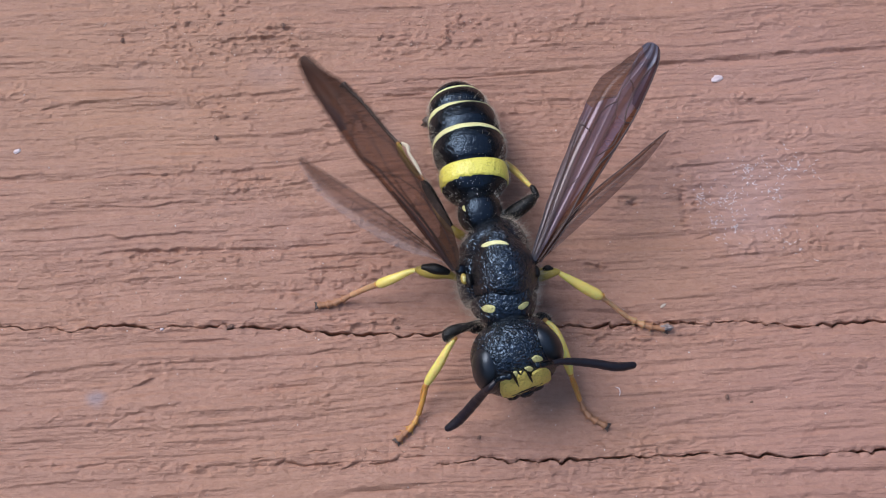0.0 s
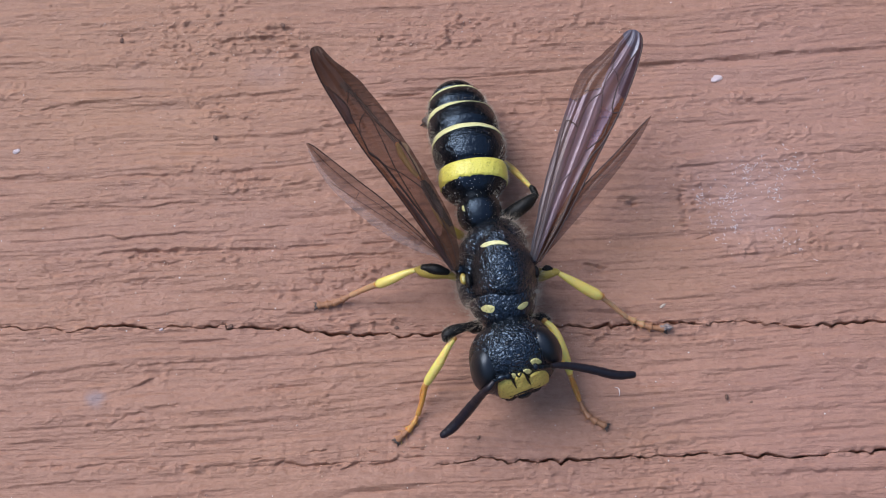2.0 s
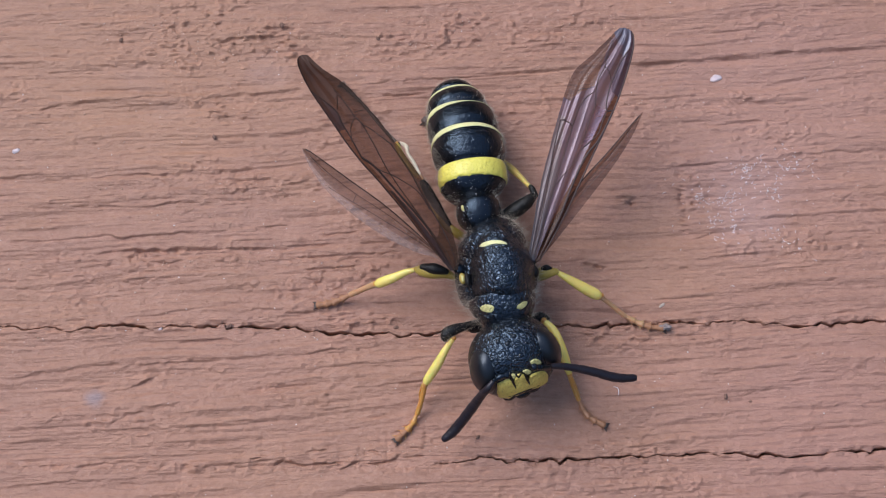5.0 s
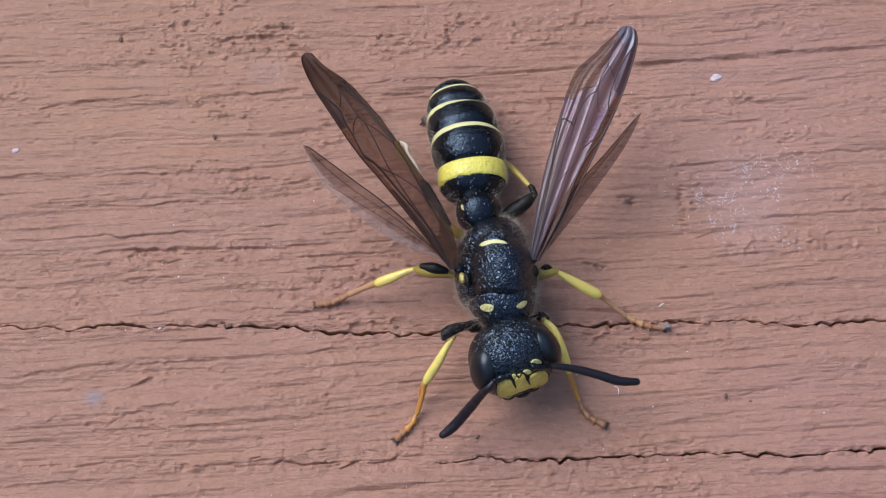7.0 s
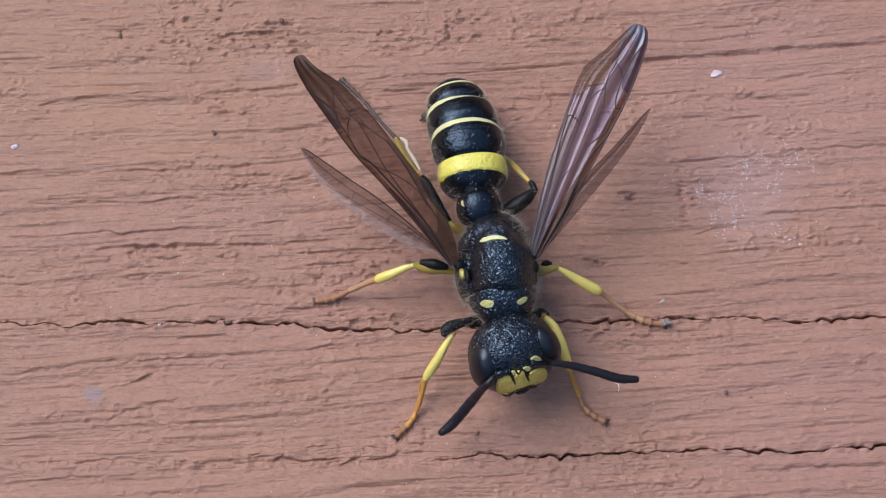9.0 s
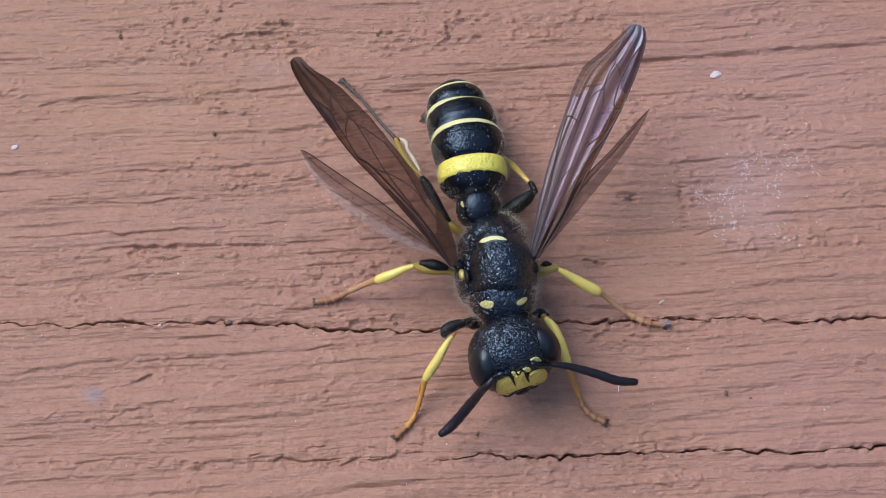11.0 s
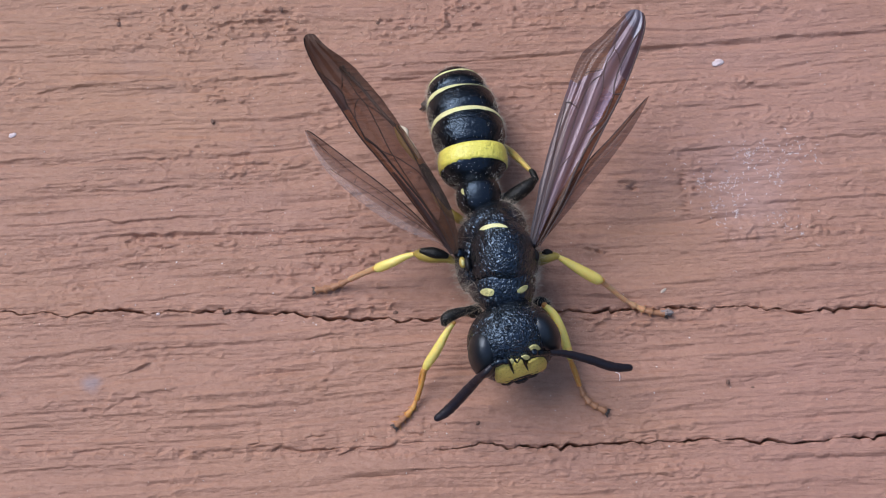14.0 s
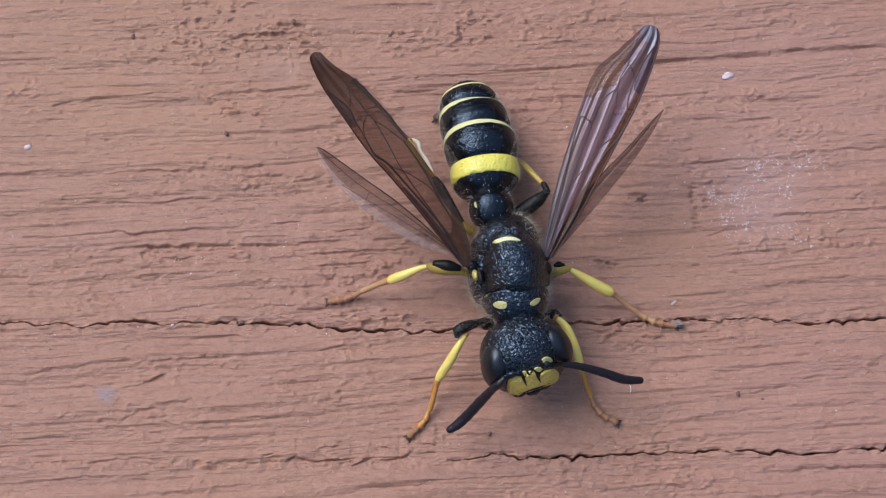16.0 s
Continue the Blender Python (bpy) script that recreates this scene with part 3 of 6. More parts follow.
# short furrows: from, to, depth, width
CENTRE = ((-1.99, -5.03, 1.08, -4.82, 0.09, 0.04), (-4.72, -6.09, -3.04, -5.84, 0.07, 0.05), (-3.03, -6.35, -1.77, -6.20, 0.07, 0.05), (-5.42, -3.96, -3.94, -3.63, 0.08, 0.06), (-1.33, -8.79, 3.45, -8.49, 0.07, 0.05), (-5.50, -8.08, -1.75, -7.85, 0.07, 0.05),
    (-4.17, 6.99, 6.29, 7.88, 0.10, 0.04), (-6.88, 6.82, -4.17, 6.95, 0.06, 0.04), (-2.80, 6.58, -0.54, 6.78, 0.09, 0.05), (-1.92, 8.99, -1.35, 9.06, 0.09, 0.06))
BY_THE_LEG = ((-6.19, -0.18, -1.40, 0.20, 0.12, 0.05), (-5.63, -0.65, -3.03, -0.38, 0.12, 0.05), (-6.21, 0.32, -4.24, 0.43, 0.08, 0.05), (-3.26, 0.45, -1.84, 0.57, 0.09, 0.04), (-4.91, 0.79, -3.16, 0.98, 0.07, 0.04), (-6.12, -2.36, -4.83, -2.28, 0.10, 0.05), (-3.11, -1.99, -0.52, -1.86, 0.09, 0.05), (-4.97, -1.10, -4.69, -1.06, 0.09, 0.05))
NEAR_RIDGE = ((-7.18, -7.83, -6.73, -7.77, 0.10, 0.06), (-6.24, -8.01, -5.89, -7.87, 0.13, 0.06), (-5.93, -7.91, -4.96, -8.08, 0.13, 0.05), (-4.82, -7.97, -3.80, -7.93, 0.12, 0.05), (-3.83, -8.22, -3.07, -7.89, 0.10, 0.05), (-2.90, -8.01, -2.02, -7.97, 0.10, 0.05), (-2.07, -7.95, -1.69, -7.79, 0.14, 0.06), (-1.59, -7.83, -0.67, -7.72, 0.10, 0.04), (-1.30, -7.41, -0.67, -7.47, 0.09, 0.04), (-5.10, -7.56, -4.27, -7.50, 0.10, 0.05), (-2.80, -7.52, -2.38, -7.56, 0.09, 0.06), (-3.82, -9.04, -0.50, -8.84, 0.06, 0.05))


CRUSTS = [((-4.47, -7.93), 3.0, 0.22), ((-1.97, -7.45), 1.3, 0.4), ((-0.55, 9.29), 8.5, 1.3), ((-7.76, 5.98), 2.0, 0.5), ((10.98, 6.34), 3.6, 0.6), ((6.13, -3.20), 1.8, 0.4), ((-2.30, -2.65), 1.5, 0.35), ((-3.40, -0.60), 1.6, 0.7), ((-8.06, 2.54), 2.0, 0.6), ((-7.50, -0.09), 3.0, 0.5), ((-11.12, 9.54), 3.0, 0.9), ((13.48, 0.48), 3.5, 0.6)]


def crusty(x, y):
    """How gritty the paint is at a place, 0 to about 1."""
    out = 0
    for (cx, cy), rx, ry in CRUSTS:
        out = out + np.exp(-((x - cx) / rx) ** 2 - ((y - cy - 0.055 * (x - cx)) / ry) ** 2)
    return out


def furrow(z, x, y, x0, x1, y0, slope, depth, width, seed, step=0.0):
    """Cuts a ragged groove along the grain; step lifts the wood on its far side."""
    u = (x - x0) / (x1 - x0)
    inside = np.clip(np.minimum(u, 1 - u) * 5, 0, 1)
    inside = inside * inside * (3 - 2 * inside)
    line = y0 + slope * (x - x0) + 0.04 * lattice(x * 0.5, x * 0 + seed, seed, 3) + 0.022 * lattice(x * 5.0, x * 0 + seed, seed + 3, 2)
    d = y - line
    wob = width * (0.7 + 0.5 * lattice(x * 1.5, x * 0, seed + 5, 2))
    cut = np.where(d > 0, np.exp(-(d / (wob * 0.5 + 0.01)) ** 2), 0.85 * np.exp(-(d / (wob * 0.6 + 0.01)) ** 2) + 0.15 * np.exp(-(d / (wob * 3.5)) ** 2))
    z -= depth * inside * cut * np.clip(0.85 + 0.4 * lattice(x * 0.8, x * 0 + 4, seed + 9, 2), 0, 1.4)
    if step:
        z += step * inside * np.where(d > 0, np.exp(-(d / 0.8) ** 2), 0) * (1 - np.exp(-(np.abs(d) / 0.05) ** 2))


def ledge(z, x, y, points, height, face, seed, reach=0.55):
    """A lapped edge of the grain: the wood beyond the line stands higher and breaks off at it."""
    px, py = np.array(points).T
    x1 = x[:, :1]
    u = (x1 - px[0]) / (px[-1] - px[0])
    ends = np.clip(np.minimum(u, 1 - u) * (px[-1] - px[0]) / 0.5, 0, 1)
    ends = ends * ends * (3 - 2 * ends) * np.clip(0.85 + 0.35 * lattice(x1 * 1.1, x1 * 0, seed, 3, 0.7), 0.3, 1.4)
    line = np.interp(x1, px, py) + 0.034 * lattice(x1 * 1.6, x1 * 0 + 1, seed + 1, 4, 0.72)
    d = y - line
    f = face * np.clip(1 + 0.6 * lattice(x1 * 0.7, x1 * 0 + 2, seed + 2, 2), 0.5, 2)
    z += height * ends * (0.62 * np.tanh(d / f) * np.exp(-np.abs(d) / reach) - 0.30 * np.exp(-((d + f) / (1.3 * f)) ** 2))
    z += 0.35 * height * ends * np.exp(-((d + 0.12) / 0.16) ** 2) * np.clip(lattice(x * 4.0, y * 6.0, seed + 3, 2, 0.6), 0, 1)


def build_board():
    coarse = [-600, -420, -300, -210, -150, -110, -78, -56, -41, -31, -25]
    fx = np.arange(-20.0, 20.01, 0.052)
    xs = np.concatenate([coarse, [-21], fx, [21], [-c for c in coarse[::-1]]])
    fine = [np.arange(min(q[1] for q in c[1:-1]) - 0.15, max(q[1] for q in c[1:-1]) + 0.15, 0.031) + 0.0155 for c in (CRACK_LONG, CRACK_SHORT)]
    ys = np.concatenate([*fine, [-70, -60, -48, -36, -27, -20, -16, -13.5], np.arange(-12.0, 12.6, 0.031), [14, 17, 21, 28, 37, 48, 60, 70]])
    ys = np.unique(np.round(ys, 4))
    x, y = np.meshgrid(xs, ys, indexing="ij")
    g = y - 0.055 * x + 0.30 * lattice(x * 0.12, y * 0.2, 40, 2)
    z = 0.09 * lattice(x * 0.10, g * 0.35, 1, 3)
    z += 0.05 * lattice(x * 0.16, g * 1.5, 5, 3, 0.55)
    # lapped fibres: each layer ends in a soft little step along the grain
    for pitch, amp, bend, seed in ((0.8, 0.045, 0.9, 33), (1.9, 0.024, 0.9, 51), (4.2, 0.010, 0.9, 66)):
        f = g * pitch + bend * lattice(x * 0.09 * pitch ** 0.5, g * 0.45 * pitch ** 0.5, seed, 2, 0.5)
        f += 0.05 * lattice(x * 2.2, g * 1.2, seed + 2, 3, 0.6)
        saw = f - np.floor(f)
        saw = np.where(saw < 0.16, saw / 0.16, (1 - saw) / 0.84)
        keep = np.clip(-0.02 + 1.5 * lattice(x * 0.22, g * 0.8 * pitch ** 0.5, seed + 5, 2), 0, 1)
        z += amp * keep * saw * saw * (3 - 2 * saw)
    z += 0.040 * lattice(x * 0.14, g * 2.4, 9, 3, 0.55) + 0.022 * lattice(x * 0.22, g * 5.5, 19, 3, 0.65)
    # gritty places
    grit = np.clip(0.9 * lattice(x * 0.3, g * 0.55, 77, 3), 0, 0.7) + np.clip(crusty(x, y), 0, 1) * np.clip(0.75 + 0.6 * lattice(x * 0.8, y * 1.2, 79, 2), 0, 1.2)
    z += 0.10 * grit * (np.clip(lattice(x * 3.6, y * 5.2, 21, 2, 0.6) - 0.05, 0, 1) - 0.35 * np.clip(lattice(x * 3.1, y * 4.5, 22, 2, 0.6) - 0.4, 0, 1))
    z += 0.012 * lattice(x * 2.4, y * 4.4, 23, 4, 0.75) + 0.030 * np.clip(lattice(x * 3.0, y * 5.5, 29, 2, 0.6) - 0.45, 0, 1)
    pits = lattice(x * 1.3, y * 3.4, 25, 2, 0.6)
    z -= 0.05 * np.clip(pits - 0.95, 0, 1) * 2
    rng = np.random.RandomState(8)
    faint = []
    for k in range(120):
        x0, ln, y0 = rng.uniform(-20, 18), rng.uniform(0.6, 3.2) ** 1.3, rng.uniform(-11.5, 12)
        y1 = y0 + ln * (0.05 + rng.normal(0, 0.02))
        faint.append((rng.uniform(0.012, 0.036), rng.uniform(0.03, 0.05), ((x0, y0), (x0 + ln * 0.5, (y0 + y1) / 2 + rng.normal(0, 0.03)), (x0 + ln, y1))))
    shown = LEDGES_FAR_LEFT + LEDGES_FAR_EDGE + LEDGES_MIDDLE_LEFT + LEDGES_UNDER_LEFT + LEDGES_UNDER_LEFT_MORE + LEDGES_NEAR_LEFT + LEDGES_EDGE_LEFT + LEDGES_FAR_RIGHT + LEDGES_MIDDLE_RIGHT + LEDGES_NEAR_RIGHT + LEDGES_EDGE_RIGHT
    for k, (height, face, points) in enumerate(shown + tuple(faint)):
        a, b = np.searchsorted(xs, (points[0][0], points[-1][0]))
        low, high = min(p[1] for p in points), max(p[1] for p in points)
        c, d = np.searchsorted(ys, (low - 2.2, high + 2.2))
        if b > a and d > c:
            ledge(z[a:b, c:d], x[a:b, c:d], y[a:b, c:d], points, height * 0.86, face, 700 + 4 * k)
    # a scraped upright mark, roughened smudges
    for (x0, y0), (x1, y1), n in (((9.31, 3.34), (9.39, 0.93), 34), ((9.80, 3.24), (9.78, 1.62), 12), ((5.36, -0.32), (6.33, -0.54), 22), ((6.87, 2.31), (7.53, 2.17), 18), ((-8.11, 9.04), (-6.07, 9.54), 26), ((-12.09, 0.02), (-9.92, 0.20), 26)):
        for k in range(n):
            f = rng.uniform()
            cx, cy = x0 + (x1 - x0) * f + rng.normal(0, 0.07), y0 + (y1 - y0) * f + rng.normal(0, 0.07)
            a, b = np.searchsorted(xs, (cx - 0.4, cx + 0.4))
            c, d = np.searchsorted(ys, (cy - 0.4, cy + 0.4))
            w = np.exp(-((x[a:b, c:d] - cx) / 0.10) ** 2 - ((y[a:b, c:d] - cy) / 0.055) ** 2)
            z[a:b, c:d] += rng.choice([-0.07, -0.05, 0.05]) * w
    # the furrows that stand out
    for k, (x0, y0, x1, y1, depth, width) in enumerate(CENTRE + BY_THE_LEG + NEAR_RIDGE):
        a, b = np.searchsorted(xs, (x0, x1))
        c, d = np.searchsorted(ys, (min(y0, y1) - 1.3, max(y0, y1) + 1.6))
        furrow(z[a:b, c:d], x[a:b, c:d], y[a:b, c:d], x0, x1, y0, (y1 - y0) / (x1 - x0), min(depth, 0.105) * 0.95, width * 0.75, 400 + k, depth * 0.35)
    for path, wide, deep, seed in ((CRACK_LONG, 0.029, 0.8, 1), (CRACK_SHORT, 0.023, 0.8, 2)):
        px, py = np.array(path).T
        zig = np.random.RandomState(seed).uniform(-1, 1, 400)
        line = np.interp(xs, px, py) + 0.040 * np.interp(xs, np.linspace(-40, 40, 400), zig) + 0.028 * lattice(xs * 5.0, xs * 0, 80 + seed, 2, 0.6)
        open_w = wide * np.clip(0.95 + 0.8 * lattice(xs * 0.9, xs * 0, 90 + seed, 3, 0.7) + 0.8 * lattice(xs * 4.0, xs * 0, 92 + seed, 2, 0.6), 0.3, 1.9)
        if seed == 1:
            open_w = open_w * np.clip((xs + 17.0) / 6.0, 0.35, 1)
        if seed == 2:
            open_w = open_w * np.clip((xs - px[0]) / 4.0, 0.0, 1)
        d = y - line[:, None]
        w = open_w[:, None] + 1e-4
        z -= deep * np.clip(1.25 - np.abs(d) / w, 0, 1) * np.clip(w / 0.014, 0, 1)
        z += 0.07 * np.exp(-(d / 0.2) ** 2) * (0.35 + lattice(x * 2.6, y * 3.0 + seed, 95, 3, 0.6))
        z -= 0.04 * np.exp(-(d / 0.12) ** 2)
    # edges of the board fall away
    z -= np.clip(np.abs(y) - 66, 0, 9) ** 2 * 0.12
    nx, ny = len(xs), len(ys)
    top = np.stack([x, y, z], -1).reshape(-1, 3)
    rim = np.concatenate([np.arange(nx) * ny, (nx - 1) * ny + np.arange(1, ny), (np.arange(nx - 2, -1, -1)) * ny + ny - 1, np.arange(ny - 2, 0, -1)])
    low = top[rim].copy()
    low[:, 2] = -28
    co = np.concatenate([top, low]) * MM
    i, j = np.meshgrid(np.arange(nx - 1), np.arange(ny - 1), indexing="ij")
    q = (i * ny + j).ravel()
    quads = np.stack([q, q + ny, q + ny + 1, q + 1], -1)
    nr, base = len(rim), nx * ny
    k = np.arange(nr)
    walls = np.stack([rim[k], base + k, base + (k + 1) % nr, rim[(k + 1) % nr]], -1)
    faces = np.concatenate([quads, walls])
    me = bpy.data.meshes.new("wooden_board")
    me.vertices.add(len(co))
    me.vertices.foreach_set("co", co.ravel())
    nf = len(faces)
    me.loops.add(nf * 4 + nr)
    me.polygons.add(nf + 1)
    me.loops.foreach_set("vertex_index", np.concatenate([faces.ravel(), base + k[::-1]]))
    me.polygons.foreach_set("loop_start", np.arange(nf + 1) * 4)
    me.polygons.foreach_set("use_smooth", np.arange(nf + 1) < len(quads))
    me.update(calc_edges=True)
    me.validate()
    me.materials.append(WOOD)
    ob = new("wooden_board", me)
    tagged(ob, "weathered plank with red-brown paint, long cracks along its grain", "board", kind="structure")
    return xs, ys, z


XS, YS, ZS = build_board()


def top_of(x, y):
    """Height of the board's face."""
    i, j = np.searchsorted(XS, x), np.searchsorted(YS, y)
    return float(ZS[min(i, len(XS) - 1), min(j, len(YS) - 1)])


def build_ground():
    bm = bmesh.new()
    bmesh.ops.create_grid(bm, x_segments=8, y_segments=8, size=40000)
    for v in bm.verts:
        v.co.z = -28
    g = part("ground", bm, SOIL)
    tagged(g, "plain grey ground beneath the wooden board", "ground", kind="structure")


build_ground()


def build_unseen_walls():
    """Unseen walls closing the place, added to block low sky and darken reflections."""
    for name, x, y, w, d in (("unseen_wall_north", 0, 3.1, 6.4, 0.2), ("unseen_wall_south", 0, -3.1, 6.4, 0.2), ("unseen_wall_east", 3.1, 0, 0.2, 6.0), ("unseen_wall_west", -3.1, 0, 0.2, 6.0)):
        bm = bmesh.new()
        bmesh.ops.create_cube(bm, size=1)
        for v in bm.verts:
            v.co = Vector((x + v.co.x * w, y + v.co.y * d, -0.028 + (v.co.z + 0.5) * 2.1)) / MM
        tagged(part(name, bm, UNSEEN_WALL, smooth=False), "unseen grey-green wall added to block low sky light", "wall", kind="structure")


build_unseen_walls()


# ---- litter on the board ----
def on_board(x, y, up=0.0):
    return Vector((x, y, top_of(x, y) + up))


def build_litter():
    rng = random.Random(11)
    for (x, y), r, label, material in (
            ((11.00, 7.41), (0.22, 0.14, 0.045), "pale lavender paint flake on the wood", CHALK), ((-16.91, 4.23), (0.14, 0.09, 0.025), "small pale lavender flake on the wood", CHALK),
            ((8.37, -1.99), (0.13, 0.055, 0.02), "narrow pale chip lying on the wood", CHIP), ((-10.78, -2.93), (0.08, 0.05, 0.03), "small pale chip beside the crack", CHALK)):
        b = ball(on_board(x, y, r[2] * 0.55), r, Matrix.Rotation(radians(rng.uniform(5, 40)), 3, "Z"), 20, 12, 0.55)
        tagged(part("paint_flake", b, material, None, "", on_board(x, y)), label, "flake", "flakes on the board")
    for (x, y), r in (((-13.11, 9.04), 0.13), ((-9.10, 4.83), 0.13), ((-8.16, -2.80), 0.15), ((10.60, -5.50), 0.12), ((-6.57, 9.64), 0.16), ((-2.66, 9.09), 0.11), ((-1.80, -2.87), 0.12), ((1.28, -7.02), 0.1), ((11.54, -5.67), 0.08)):
        b = ball(on_board(x, y, r * 0.25), (r * 0.8, r * 0.55, r * 0.3), Matrix.Rotation(rng.uniform(0, 3), 3, "Z"), 16, 10, 0.7)
        tagged(part("dirt_crumb", b, CRUMB, None, "", on_board(x, y)), "dark crumb of dirt lodged in the wood grain", "crumb", "crumbs on the board")
    # a small pale curl
    x, y = (6.50, -5.29)
    pts = [on_board(x - 0.09, y + 0.16, 0.05), on_board(x + 0.04, y + 0.1, 0.1), on_board(x + 0.07, y - 0.05, 0.1), on_board(x + 0.05, y - 0.18, 0.05)]
    tagged(part("fibre_curl", tube(pts, (0.009, 0.015, 0.015, 0.009), 8), FIBRE, None, "", pts[1]), "tiny pale curled fibre on the wood", "fibre")
    # countless sparkling grains
    bm = bmesh.new()
    for _ in range(320):
        x, y = rng.uniform(-18, 18), rng.uniform(-10.5, 11)
        r = rng.choice((0.012, 0.015, 0.018, 0.022, 0.030))
        c = on_board(x, y, r * 0.5)
        six = [bm.verts.new(c + Vector(d) * r * rng.uniform(0.6, 1.3)) for d in ((1, 0, 0), (0, 1, 0), (-1, 0, 0), (0, -1, 0), (0, 0, 1), (0, 0, -1))]
        for k in range(4):
            bm.faces.new((six[k], six[(k + 1) % 4], six[4]))
            bm.faces.new((six[(k + 1) % 4], six[k], six[5]))
    tagged(part("mineral_grains", bm, SPECK, smooth=False), "scattered tiny white mineral grains on the wood", "dust", kind="stuff")
    # crumbly paint grit, thickest in bands along the grain
    bm = bmesh.new()
    made = 0
    while made < 4200:
        x, y = rng.uniform(-18.5, 18.5), rng.uniform(-10.5, 11.5)
        band = noise.noise(Vector((x * 0.22, (y - 0.055 * x) * 0.75, 4.2))) + 0.5 * noise.noise(Vector((x * 0.9, y * 1.6, 9.1)))
        if band * 0.6 + 0.8 * min(float(crusty(x, y)), 1) < rng.uniform(0.1, 1.1):
            continue
        made += 1
        r = rng.choice((0.012, 0.016, 0.020, 0.026, 0.036))
        c = on_board(x, y, r * 0.05)
        spin = Matrix.Rotation(rng.uniform(0, 3), 3, "Z")
        six = [bm.verts.new(c + spin @ Vector(d) * r * rng.uniform(0.5, 1.5)) for d in ((1.3, 0, 0), (0, 1, 0), (-1.3, 0, 0), (0, -1, 0), (0, 0, 0.3), (0, 0, -1))]
        for k in range(4):
            bm.faces.new((six[k], six[(k + 1) % 4], six[4]))
            bm.faces.new((six[(k + 1) % 4], six[k], six[5]))
    tagged(part("paint_grit", bm, GRIT), "crumbly grit of red-brown paint along the grain", "grit", kind="stuff")
    # lint on the scuffed place
    bm = bmesh.new()
    tufts = ((9.91, 2.54), (10.12, 2.24), (10.64, 2.08), (10.87, 2.20), (11.19, 2.36), (11.92, 3.48), (11.67, 3.64), (12.39, 3.76), (12.00, 2.96), (13.01, 3.13), (13.95, 3.83), (14.15, 3.48), (13.60, 3.60), (11.38, 1.25), (11.28, 0.93), (10.45, 1.05), (12.74, 0.89), (13.48, 0.43), (10.52, 1.57), (12.97, 2.50))
    for k in range(260):
        x, y = tufts[k % len(tufts)]
        wide = 0.16 if k < 170 else 0.8
        x, y = x + rng.gauss(0, wide * 1.3), y + rng.gauss(0, wide)
        a, ln = rng.gauss(0.1, 0.9), rng.uniform(0.04, 0.15)
        p = [on_board(x + math.cos(a) * ln * f + rng.gauss(0, 0.03), y + math.sin(a) * ln * f + rng.gauss(0, 0.03), 0.02) for f in (0, 0.33, 0.66, 1)]
        tube(p, (0.003, 0.007, 0.007, 0.003), 5, 6, bm)
    tagged(part("lint", bm, FIBRE), "wisps of pale lint caught on the scuffed wood", "lint", kind="stuff")


build_litter()

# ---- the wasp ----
# The camera's viewing direction; body spots are laid on to fit that view.
VIEW_AXIS = Vector((0, 0.26, -0.966))
wasp = new("wasp")
BASE["wasp"] = Vector((2.001, -0.653, 0.000))
wasp.location = BASE["wasp"] * MM
tagged(wasp, "black and yellow banded wasp with spread smoky wings", "wasp")


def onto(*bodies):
    """Lays points on bodies along the camera's view axis."""
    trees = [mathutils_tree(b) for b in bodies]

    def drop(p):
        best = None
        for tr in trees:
            hit, nn, _, dist = tr.ray_cast(Vector(p) - VIEW_AXIS * 12, VIEW_AXIS)
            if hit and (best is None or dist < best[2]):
                best = (hit, (nn if nn.dot(VIEW_AXIS) < 0 else -nn) if nn.length > 0.5 else -VIEW_AXIS, dist)
        return (best[0], best[1]) if best else (Vector(p), -VIEW_AXIS)
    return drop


def mathutils_tree(loft):
    from mathutils.bvhtree import BVHTree
    bm = loft.mesh() if isinstance(loft, Loft) else loft
    bm.normal_update()
    tr = BVHTree.FromBMesh(bm)
    if isinstance(loft, Loft):
        bm.free()
    return tr


